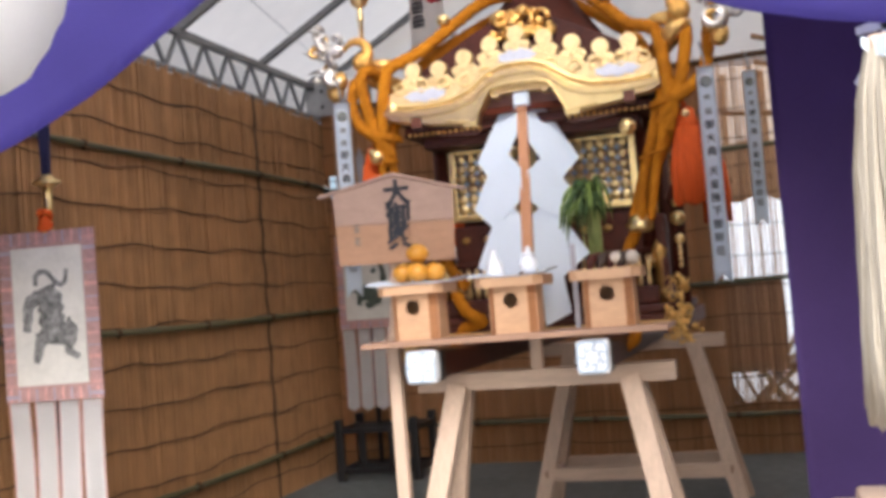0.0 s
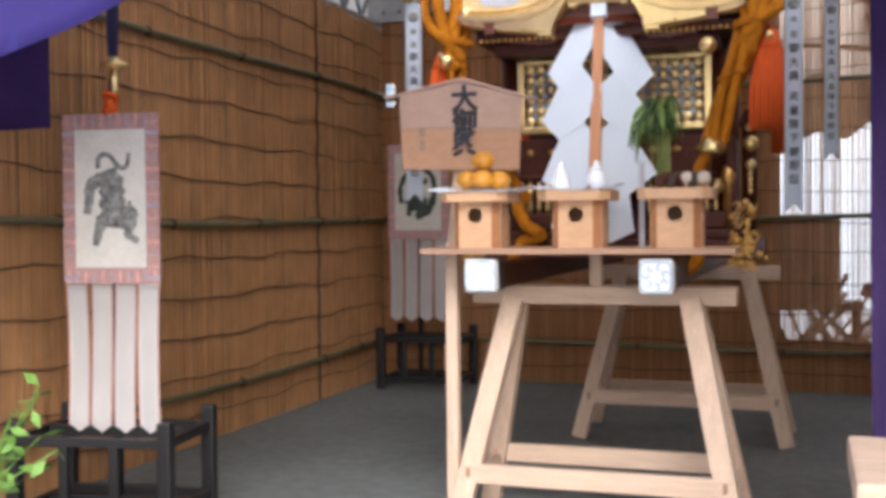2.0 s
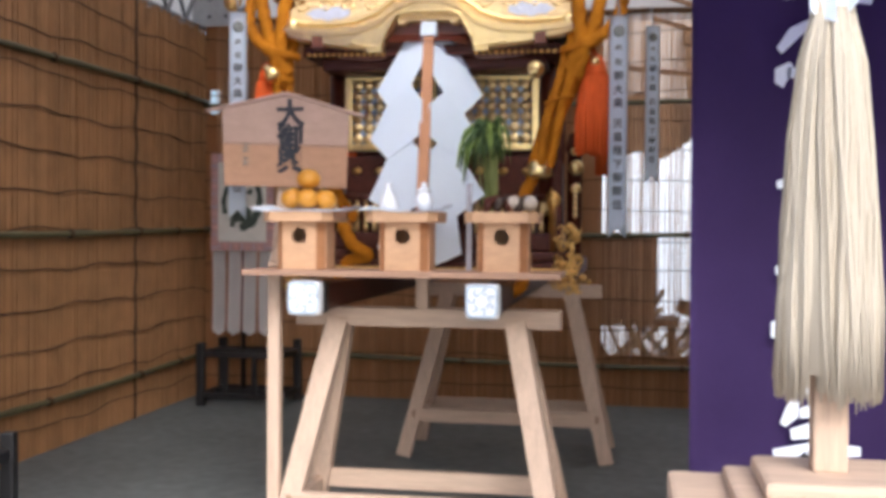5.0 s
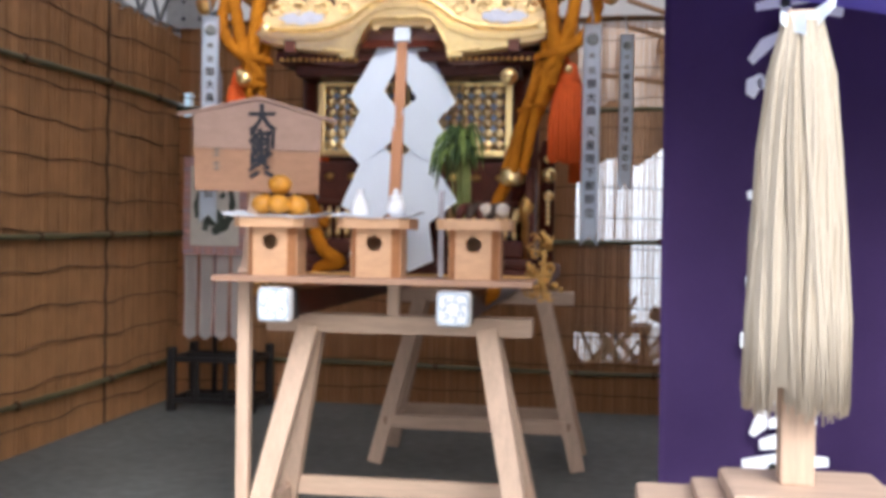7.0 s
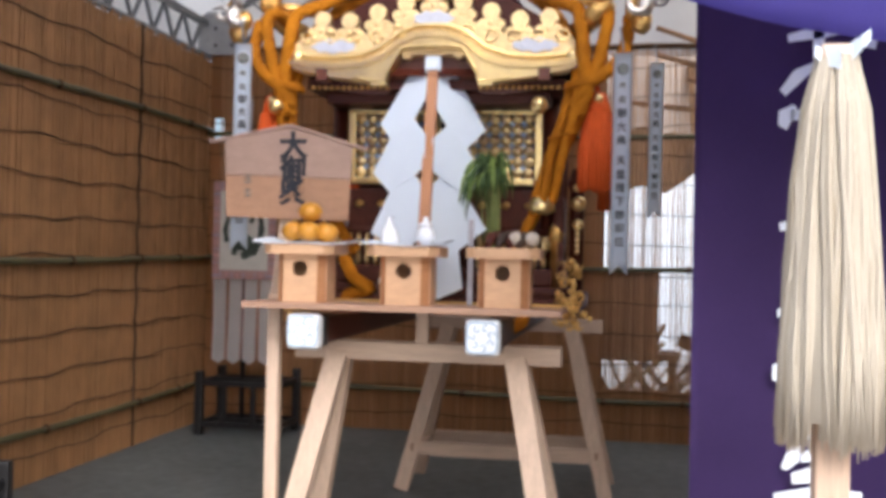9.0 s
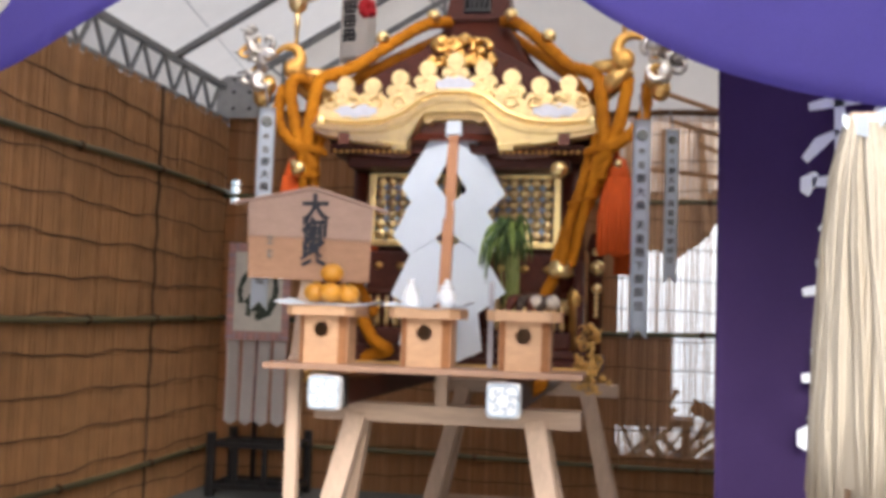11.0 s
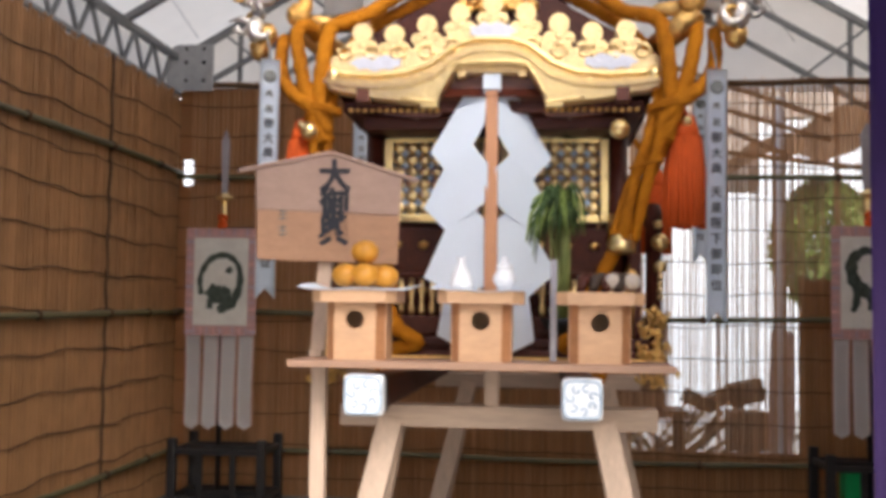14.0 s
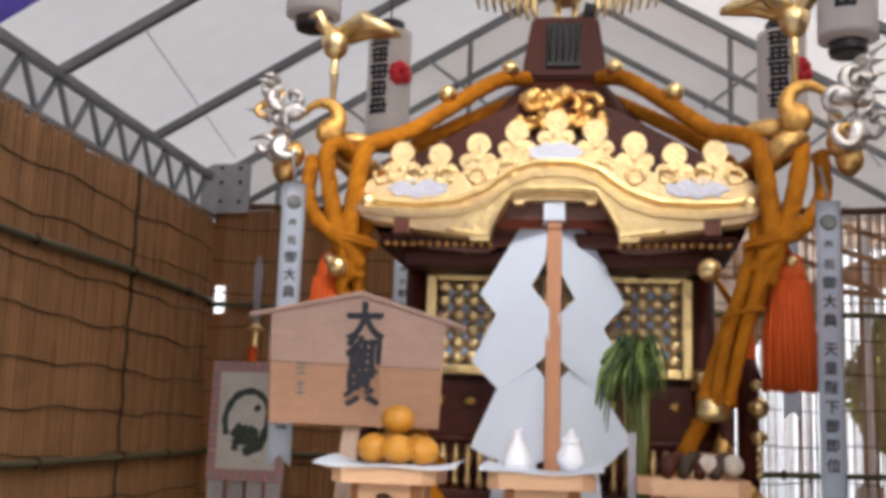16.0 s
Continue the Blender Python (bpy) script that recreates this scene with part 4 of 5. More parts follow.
RP = [[(-0.985, 1.886), (-0.94, 1.886), (-0.918, 1.882), (-0.808, 1.672), (-0.87, 1.6), (-0.935, 1.68), (-0.98, 1.76)], [(-0.98, 1.64), (-0.935, 1.685), (-0.866, 1.61), (-0.80, 1.50), (-0.86, 1.435), (-0.95, 1.50), (-0.98, 1.53)], [(-0.98, 1.47), (-0.95, 1.50), (-0.862, 1.44), (-0.787, 1.315), (-0.874, 1.232), (-0.98, 1.265)], [(-0.978, 1.262), (-0.872, 1.235), (-0.852, 1.094), (-0.935, 1.045), (-0.965, 1.13)]]
for pan in (LP, RP):
    for k, o in enumerate(pan):
        zs = [z for _, z in o]
        b = plate(o, 0.0, 0.0014)
        for v in b.verts:
            # the wings sweep back from the staff
            y = lean(v.co.z) - 0.028 - 0.006 * k + (0.4 if pan is LP else 0.85) * abs(v.co.x + 0.992) + v.co.y
            s = (y - 1.216) / 2.884
            v.co = Vector((-0.873 + (v.co.x + 0.873) * s, y + (v.co.z - min(zs)) * 0.05 * (-1) ** k, 1.323 + (v.co.z - 1.323) * s))
        part("paper_fold", b, PAPER, gh)

# ---- votive board ----
em = thing("votive_board", (-1.51, 3.98, 1.04), "five-sided wooden votive board with brush writing", "votive board")
EM = pose(-1.5, 4.036, 0, 0, 0, 26)


def put_em(name, b, material):
    bmesh.ops.transform(b, matrix=EM, verts=b.verts)
    return part(name, b, material, em)


put_em("upper_plank", plate([(-0.2315, 1.49), (0.2315, 1.49), (0.236, 1.612), (0.0, 1.672), (-0.236, 1.612)], -0.01, 0.01, None, 0.0015), BOARD)
put_em("lower_plank", plate([(-0.226, 1.335), (0.226, 1.332), (0.2315, 1.4885), (-0.2315, 1.4885)], -0.01, 0.01, None, 0.0015), BOARD_LOW)
for s in (-1, 1):
    put_em("roof_strip", bar((s * 0.292, -0.002, 1.604), (0, -0.002, 1.68), 0.012, 0.03, 0.003), BOARD)
part("foot", bar((-1.515, 3.965, 1.04), (-1.515, 3.965, 1.06), 0.04, 0.06, 0.003), WOOD, em)
part("post", bar((-1.515, 3.975, 1.05), (-1.515, 4.11, 1.47), 0.045, 0.02, 0.003), WOOD, em)
for k, ch in enumerate("大御輿"):
    for q, (ox, oz) in enumerate(((0, 0), (0.005, 0.001), (0.002, -0.004))):
        o = glyphs("character", ch, (0.104, 0.096, 0.1)[k], (0.01 + ox, -0.0125 - 0.0004 * q, 1.6 - 0.086 * k + oz), None, INK, 0.0008, "", (-3, 2, -2)[k], 0.016)
        o.data.transform(EM)
        o.parent, o.matrix_parent_inverse = em, em.matrix_basis.inverted()
for z in (1.475, 1.425):
    b = None
    for q in range(3):
        b = box((-0.164, -0.0125, z + 0.012 * (q - 1) - 0.002), (-0.138, -0.011, z + 0.012 * (q - 1) + 0.002), 0, b)
    b = box((-0.153, -0.013, z - 0.017), (-0.149, -0.0115, z + 0.017), 0, b)
    put_em("small_writing", b, GREYINK)


# ---- offering stands ----
def offering_stand(x, label):
    t = thing("offering_stand", (x, 3.83, 1.04), label, "offering stand", "three offering stands")
    w, y0, y1, z0, z1 = 0.06, 3.752, 3.90, 1.04, 1.205
    hz, hr, n = 1.156, 0.027, 32
    b = bmesh.new()
    inner, outer, back = [], [], []
    for k in range(n):
        a = k * math.tau / n
        c, s = math.cos(a), math.sin(a)
        f = min(w / abs(c) if abs(c) > 1e-6 else 9, ((z1 - hz) if s > 0 else (hz - z0)) / abs(s) if abs(s) > 1e-6 else 9)
        inner.append(b.verts.new((x + hr * c, y0, hz + hr * s)))
        outer.append(b.verts.new((x + f * c, y0, hz + f * s)))
        back.append(b.verts.new((x + hr * c, y0 + 0.009, hz + hr * s)))
    for k in range(n):
        j = (k + 1) % n
        b.faces.new((inner[k], inner[j], outer[j], outer[k]))
        b.faces.new((inner[k], back[k], back[j], inner[j]))
    for cx in (-1, 1):
        for cz in (z0, z1):
            near = sorted(outer, key=lambda v: (v.co.x - x - cx * w) ** 2 + (v.co.z - cz) ** 2)[:2]
            corner = b.verts.new((x + cx * w, y0, cz))
            if (near[0].co - corner.co).length > 1e-5:
                b.faces.new((near[0], near[1], corner))
    bmesh.ops.recalc_face_normals(b, faces=b.faces)
    part("front_panel", b, TRAYWOOD, t)
    for s in (-1, 1):
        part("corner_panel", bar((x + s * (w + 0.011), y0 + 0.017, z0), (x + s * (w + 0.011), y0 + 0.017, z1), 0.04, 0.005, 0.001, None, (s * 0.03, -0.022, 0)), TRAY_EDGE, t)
        part("side_panel", box((x + s * (w + 0.024) - 0.003, y0 + 0.031, z0), (x + s * (w + 0.024) + 0.003, y1, z1), 0.002), TRAYWOOD, t)
    part("back_panel", box((x - w - 0.02, y1 - 0.006, z0), (x + w + 0.02, y1, z1), 0.002), TRAYWOOD, t)
    tw, td = 0.122, 0.122
    yc = 3.83
    oct_ = [(-tw, -td + 0.03), (-tw + 0.03, -td), (tw - 0.03, -td), (tw, -td + 0.03), (tw, td - 0.03), (tw - 0.03, td), (-tw + 0.03, td), (-tw, td - 0.03)]
    b = bmesh.new()
    lo = [b.verts.new((x + p, yc + q, z1)) for p, q in oct_]
    up = [b.verts.new((x + p * 1.01, yc + q * 1.01, z1 + 0.036)) for p, q in oct_]
    ui = [b.verts.new((x + p * 0.95, yc + q * 0.95, z1 + 0.036)) for p, q in oct_]
    li = [b.verts.new((x + p * 0.95, yc + q * 0.95, z1 + 0.008)) for p, q in oct_]
    b.faces.new(lo[::-1])
    b.faces.new(li)
    for A, B in ((lo, up), (up, ui), (ui, li)):
        for k in range(8):
            b.faces.new((A[k], A[(k + 1) % 8], B[(k + 1) % 8], B[k]))
    part("tray", b, TRAYWOOD, t)
    return t


for x, l in ((-1.361, "pale cypress offering stand carrying oranges on paper"), (-1.0, "pale cypress offering stand carrying two white vessels"), (-0.663, "pale cypress offering stand carrying dried foods")):
    offering_stand(x, l)
for x, wx in ((-1.355, 0.165), (-1.0, 0.14)):
    b = sheet(lambda u, v: (x + (u - 0.5) * 2 * wx, 3.83 + (v - 0.5) * 0.27, 1.246 + 0.003 * math.sin(u * 9 + x * 7) + 0.016 * (abs(u - 0.5) * 2) ** 3 * (0.4 + v) - 0.006 * (abs(v - 0.5) * 2) ** 4), 16, 8)
    tagged(part("offering_paper", b, PAPER), "white paper sheet under the offerings", "paper", "offering papers")
for c in ((-1.343, 3.80, 1.352), (-1.395, 3.78, 1.283), (-1.335, 3.76, 1.283), (-1.283, 3.80, 1.28), (-1.37, 3.86, 1.283), (-1.31, 3.87, 1.283)):
    o = part("orange", ball(c, 0.04, None, (1.05, 1.05, 0.88), 2), FRUIT, None, "", True)
    tagged(o, "ripe orange mandarin in a small pile", "orange", "pile of oranges")
    part("stalk", lathe([(0.005, 0), (0.004, 0.004)], (c[0], c[1], c[2] + 0.032), 6), LEAF_DARK, o)
fl1 = part("offering_flask", lathe([(0.03, 0), (0.034, 0.012), (0.026, 0.045), (0.014, 0.065), (0.011, 0.085), (0.016, 0.092)], (-1.06, 3.8, 1.247), 18), PORCELAIN)
tagged(fl1, "white porcelain flask on an offering stand", "flask")
jr = thing("offering_jar", (-0.935, 3.8, 1.247), "white porcelain lidded jar on an offering stand", "jar")
part("jar_body", lathe([(0.018, 0), (0.032, 0.02), (0.034, 0.035), (0.024, 0.055), (0.022, 0.06)], (-0.935, 3.8, 1.247), 18), PORCELAIN, jr)
part("lid", lathe([(0.026, 0.06), (0.024, 0.07), (0.01, 0.08), (0.012, 0.09), (0.003, 0.096)], (-0.935, 3.8, 1.247), 18), PORCELAIN, jr)
bits = random.Random(9)
for k in range(4):
    x = -0.72 + 0.035 * k
    o = part("dried_food", tube([(x, 3.78, 1.245), (x + 0.01, 3.8, 1.275), (x + 0.03, 3.84, 1.285), (x + 0.045, 3.88, 1.26)], [0.012, 0.02, 0.017, 0.006], 8), mat("dried_kelp", (0.06, 0.035, 0.02), 0.6, 0, 0.3, 10) if k % 2 else LACQUER)
    tagged(o, "dark dried sea food on an offering stand", "dried food", "dried foods")
for k in range(3):
    o = part("white_root", ball((-0.60 + 0.028 * (k - 1), 3.80 + 0.03 * (k % 2), 1.272), 0.026, None, (1, 1, 1), 2), mat("pale_root", (0.6, 0.52, 0.42), 0.6, 0, 0.15, 10))
    tagged(o, "pale round root vegetable on an offering stand", "vegetable", "root vegetables")

# ---- evergreen bundle and small objects on the shrine floor ----
ev = thing("evergreen_bundle", (-0.765, 4.3, 1.17), "bundle of green rice stalks in a dark bowl", "plant")
part("bowl", lathe([(0.03, 0), (0.06, 0.03), (0.07, 0.05), (0.06, 0.05)], (-0.765, 4.3, 1.115), 16), BLACKWOOD, ev)
b, b2, b3 = bmesh.new(), bmesh.new(), bmesh.new()
for k in range(26):
    a, r = bits.uniform(0, math.tau), bits.uniform(0, 0.032)
    p = Vector((-0.765 + r * math.cos(a), 4.28 + r * math.sin(a), 1.16))
    top = Vector((-0.768 + bits.gauss(0, 0.02), 4.255 + bits.gauss(0, 0.02), bits.uniform(1.46, 1.56)))
    tube([p, p.lerp(top, 0.5) + Vector((bits.gauss(0, 0.008), 0, 0)), top], [0.0035, 0.0045, 0.003], 4, b)
for k in range(125):
    top = Vector((-0.768 + bits.gauss(0, 0.016), 4.25 + bits.gauss(0, 0.016), bits.uniform(1.5, 1.575)))
    a = bits.uniform(0, math.tau)
    go = Vector((math.cos(a) - 0.35, 0.8 * math.sin(a) - 0.15, 0)) * bits.uniform(0.03, 0.085)
    drop = bits.uniform(0.0, 0.11) + (0.09 if go.x < -0.06 else 0)
    tube([top, top + go * 0.5 + Vector((0, 0, bits.uniform(0.02, 0.045))), top + go * 0.95 + Vector((0, 0, -drop * 0.2)), top + go * 1.15 + Vector((0, 0, -drop))], [0.003, 0.0055, 0.005, 0.001], 3, b2 if k % 3 else b3)
tagged(part("grass_stalk", b, STALK, ev), kind="stuff")
tagged(part("drooping_leaf", b3, LEAF, ev), kind="stuff")
tagged(part("leaf", b2, LEAF_DARK, ev), kind="stuff")
slip = part("paper_slip", box((-0.803, 3.9, 1.04), (-0.784, 3.903, 1.34), 0.0), mat("lilac_slip", (0.4, 0.39, 0.43), 0.4, 0, 0.15, 20))
tagged(slip, "narrow upright white paper slip in a clear vase", "paper slip")


# ---- four-god banners on stands ----
def god_banner(x, y, turn, top, blade, figure, ink, label, w=0.215, h=0.66, hs=0.27, so=0.0, bw=1.0):
    t = thing("god_banner", (x, y, 0), label, "banner", "four guardian banners")
    m = pose(x, y, 0, 0, 0, turn)

    def put(name, b, material, host=t, lab=""):
        bmesh.ops.transform(b, matrix=m, verts=b.verts)
        return part(name, b, material, host, lab)
    z0 = top - h
    cloth = put("panel", box((-w, -0.006, z0), (w, 0.006, top), 0.003), BROCADE, t, "pink brocade border")
    for k in range(14):
        for s in (-1, 1):
            a, c = sorted((s * (w + 0.001), s * (w - 0.05)))
            put("brocade_band", box((a, -0.0075, z0 + 0.015 + k * 0.046), (c, -0.005, z0 + 0.015 + k * 0.046 + (0.006 if k % 3 else 0.014)), 0), PINKBAND if k % 2 else GREYBAND, cloth)
    for k in range(11):
        u = -w + 0.02 + (2 * w - 0.04) * k / 10
        for za in (z0 + 0.002, top - 0.05):
            put("brocade_band", box((u - 0.004, -0.0072, za), (u + 0.004, -0.005, za + 0.048), 0), GREYBAND if k % 2 else PINKBAND, cloth)
    pw, ph = w - 0.052, h / 2 - 0.062
    pic = put("painting", box((-pw, -0.0105, z0 + h / 2 - ph), (pw, -0.008, z0 + h / 2 + ph), 0.001), PAINTGROUND, cloth, "pale painted panel")
    b = bmesh.new()
    for stroke in figure:
        pts = [Vector((u * pw, 0, v * ph)) for u, v, r in stroke]
        rad = [r * pw for u, v, r in stroke]
        line, rr = [], []
        for q in range(len(pts) - 1):
            p0, p1, p2, p3 = pts[max(q - 1, 0)], pts[q], pts[q + 1], pts[min(q + 2, len(pts) - 1)]
            for e in range(5):
                f = e / 5
                line.append(0.5 * (2 * p1 + (p2 - p0) * f + (2 * p0 - 5 * p1 + 4 * p2 - p3) * f * f + (3 * p1 - 3 * p2 + p3 - p0) * f ** 3))
                rr.append((rad[q] * (1 - f) + rad[q + 1] * f) * (1 + 0.16 * math.sin(9.7 * (q + f))))
        tube(line + [pts[-1]], rr + [rad[-1]], 10, b)
    for v in b.verts:
        v.co = Vector((v.co.x, -0.0108 + 0.012 * v.co.y, z0 + h / 2 + v.co.z))
    put("ink_figure", b, ink, pic)
    for k in range(4):
        xc = -w + (2 * w) * (k + 0.5) / 4
        hw, zb = w * 0.215, z0 - 0.54
        b = sheet(lambda u, v: (xc + (u - 0.5) * 2 * hw, 0.012 * math.sin(v * 3 + k), z0 - 0.002 + (zb - z0) * v - (0.03 * (1 - abs(u - 0.5) * 2) if v == 1 else 0)), 4, 14)
        bmesh.ops.solidify(b, geom=b.faces[:], thickness=0.002)
        rib = put("ribbon", b, WHITECLOTH, t, "white cloth streamer")
        for s in (-1, 1):
            e = sheet(lambda u, v: (xc + s * hw * (1 - 0.09 * u), -0.0035 + 0.012 * math.sin(v * 3 + k), z0 - 0.002 + (zb - z0) * v), 1, 14)
            put("ribbon_edge", e, PINKBAND, rib)
    # halberd
    put("shaft", tube([(0, 0.03, 0.05), (0, 0.03, top + 0.16)], 0.017, 10), BLACKWOOD)
    b = tube([(0.022 * math.sin(k * 0.7), 0.0 - 0.02 * math.cos(k * 0.7), top + 0.04 + 0.035 * math.cos(k * 0.35)) for k in range(19)], 0.011, 6)
    b = ball((0, -0.008, top + 0.03), 0.022, b, (1.0, 0.8, 1.5), 2)
    put("red_knot", b, VERMILION, t, "red cord knot")
    put("gilt_socket", tube([(0, 0.026, top - 0.01), (0, 0.03, top + 0.19)], 0.0185, 10), GOLD_SMOOTH)
    put("hook", tube([(0, 0.03, top + 0.06), (0, 0.0, top + 0.05), (0, -0.002, top - 0.01)], 0.008, 6), GOLD)
    put("guard", lathe([(0.019, 0), (0.021, 0.05), (0.045, 0.06), (0.058, 0.066), (0.058, 0.074), (0.03, 0.084), (0.02, 0.1)], (0, 0.03, top + 0.12), 14, None, (1, 0.6)), GOLD, t, "gilt guard")
    put("blade", plate([(-0.018 * bw, top + 0.21), (0.018 * bw, top + 0.21), (0.027 * bw, top + 0.54), (0.004, top + 0.61), (-0.004, top + 0.61), (-0.027 * bw, top + 0.54)], 0.022, 0.038, None, 0.004), blade, t)
    # four-post stand
    hb = 0.42
    for sx in (-1, 1):
        for sy in (-1, 1):
            put("stand_post", box((sx * hs + so - 0.026, sy * 0.2 - 0.026, 0), (sx * hs + so + 0.026, sy * 0.2 + 0.026, hb), 0.008), BLACKWOOD)
        for z in (0.07, 0.34):
            put("stand_rail", box((sx * hs + so - 0.014, -0.18, z - 0.018), (sx * hs + so + 0.014, 0.18, z + 0.018), 0.004), BLACKWOOD)
    for z in (0.07, 0.34):
        for sy in (-1, 1):
            put("stand_rail", box((so - hs + 0.02, sy * 0.2 - 0.014, z - 0.018), (so + hs - 0.02, sy * 0.2 + 0.014, z + 0.018), 0.004), BLACKWOOD)
        put("stand_rail", box((so - hs + 0.02, 0.005, z - 0.02), (so + hs - 0.02, 0.055, z + 0.02), 0.004), BLACKWOOD)
    for sx in (-0.1, 0.1):
        put("stand_slat", box((so + sx - 0.018, -0.214, 0.08), (so + sx + 0.018, -0.19, 0.33), 0.004), BLACKWOOD)
    return t


GREYBAND = mat("lilac_band", (0.4, 0.35, 0.42), 0.8, 0, 0.2, 40, bump=0.2)
PINKBAND = mat("pink_band", (0.68, 0.36, 0.32), 0.8, 0, 0.2, 40, bump=0.2)
SHEATH = mat("navy_sheath", (0.02, 0.02, 0.06), 0.5, 0, 0.2, bump=0.1)
BLADE = mat("grey_blade", (0.4, 0.38, 0.4), 0.4, 0.4, 0.15, bump=0.1)
TIGER = [[(-0.08, 0.42, 0.22), (0.04, 0.2, 0.36), (0.06, -0.02, 0.34), (0.14, -0.28, 0.44), (0.12, -0.42, 0.3)],
         [(-0.33, 0.44, 0.06), (-0.3, 0.6, 0.07), (-0.03, 0.63, 0.07), (0.26, 0.46, 0.07), (0.48, 0.47, 0.06), (0.54, 0.66, 0.05)],
         [(-0.25, 0.28, 0.2), (-0.55, 0.18, 0.16), (-0.6, -0.02, 0.13), (-0.66, -0.22, 0.1)], [(-0.2, -0.28, 0.2), (-0.32, -0.45, 0.13), (-0.42, -0.68, 0.09)],
         [(0.4, -0.15, 0.26), (0.62, -0.26, 0.16), (0.5, -0.5, 0.13), (0.78, -0.62, 0.07)]]
TURTLE = [[(-0.7, -0.3, 0.1), (-0.75, 0.1, 0.1), (-0.4, 0.5, 0.12), (0.2, 0.6, 0.12), (0.65, 0.35, 0.1), (0.7, -0.1, 0.14), (0.4, -0.5, 0.2), (-0.1, -0.65, 0.14)],
          [(-0.45, -0.15, 0.2), (-0.1, -0.3, 0.36), (0.4, -0.32, 0.28)], [(-0.35, -0.4, 0.14), (-0.4, -0.62, 0.1)], [(0.25, 0.3, 0.14), (0.4, 0.22, 0.1)]]
DRAGON = [[(0.64, 0.46, 0.09), (0.5, 0.14, 0.1), (0.22, 0.2, 0.08), (0.25, 0.55, 0.1), (-0.15, 0.7, 0.14), (-0.6, 0.48, 0.2), (-0.55, 0.05, 0.22), (-0.1, -0.22, 0.24), (0.5, -0.28, 0.18)],
          [(-0.45, -0.1, 0.15), (-0.5, -0.5, 0.12), (-0.65, -0.62, 0.08)], [(0.0, -0.35, 0.12), (0.0, -0.6, 0.1)], [(0.4, -0.35, 0.12), (0.75, -0.65, 0.08)]]
DARKGREEN_INK = mat("dark_green_ink", (0.05, 0.065, 0.05), 0.8, 0, 0.6, 40, bump=0)
god_banner(-2.765, 3.6, 8, 1.56, SHEATH, TIGER, GREYINK_LIGHT, "guardian banner with tiger painting and white streamers on black stand", 0.197, 0.65, 0.3)
god_banner(-2.815, 7.2, 0, 1.685, BLADE, TURTLE, DARKGREEN_INK, "guardian banner with dark turtle painting on black stand", 0.222, 0.66, 0.27, 0.06)
god_banner(1.045, 7.2, 0, 1.72, BLADE, DRAGON, DARKGREEN_INK, "guardian banner with dark dragon painting on black stand", 0.222, 0.66, 0.28, 0.0, 1.5)
# ---- rear tassels and hanging lanterns ----
def rear_tassel(x, y, z):
    t = thing("silk_tassel", (x, y, z + 0.1), "vermilion silk tassel hanging from the rear eave", "tassel", "rear tassels")
    part("head", lathe([(0.012, 0.1), (0.012, 0.03), (0.03, 0.02), (0.042, -0.02), (0.05, -0.06)], (x, y, z), 14), VERMILION, t)
    b = lathe([(0.045, -0.05), (0.058, -0.2), (0.058, -0.34)], (x, y, z), 16)
    for k in range(20):
        a = k * math.tau / 20
        tube([(x + 0.046 * math.cos(a), y + 0.046 * math.sin(a), z - 0.05), (x + 0.061 * math.cos(a), y + 0.061 * math.sin(a), z - 0.2), (x + 0.062 * math.cos(a), y + 0.062 * math.sin(a), z - 0.345)], 0.009, 5, b)
    part("fringe", b, VERMILION, t)
    part("cord", tube([(x, y, z + 0.02), (x * 0.8 + XM * 0.2, y - 0.05, z + 0.2)], 0.012, 6), CORD, t)


rear_tassel(-0.34, 5.55, 1.80)
rear_tassel(-1.62, 5.55, 1.80)


LANTERN_PAPER = thin("lantern_paper", (0.85, 0.82, 0.78), (0.85, 0.8, 0.75), 0.5, vary=0.04)


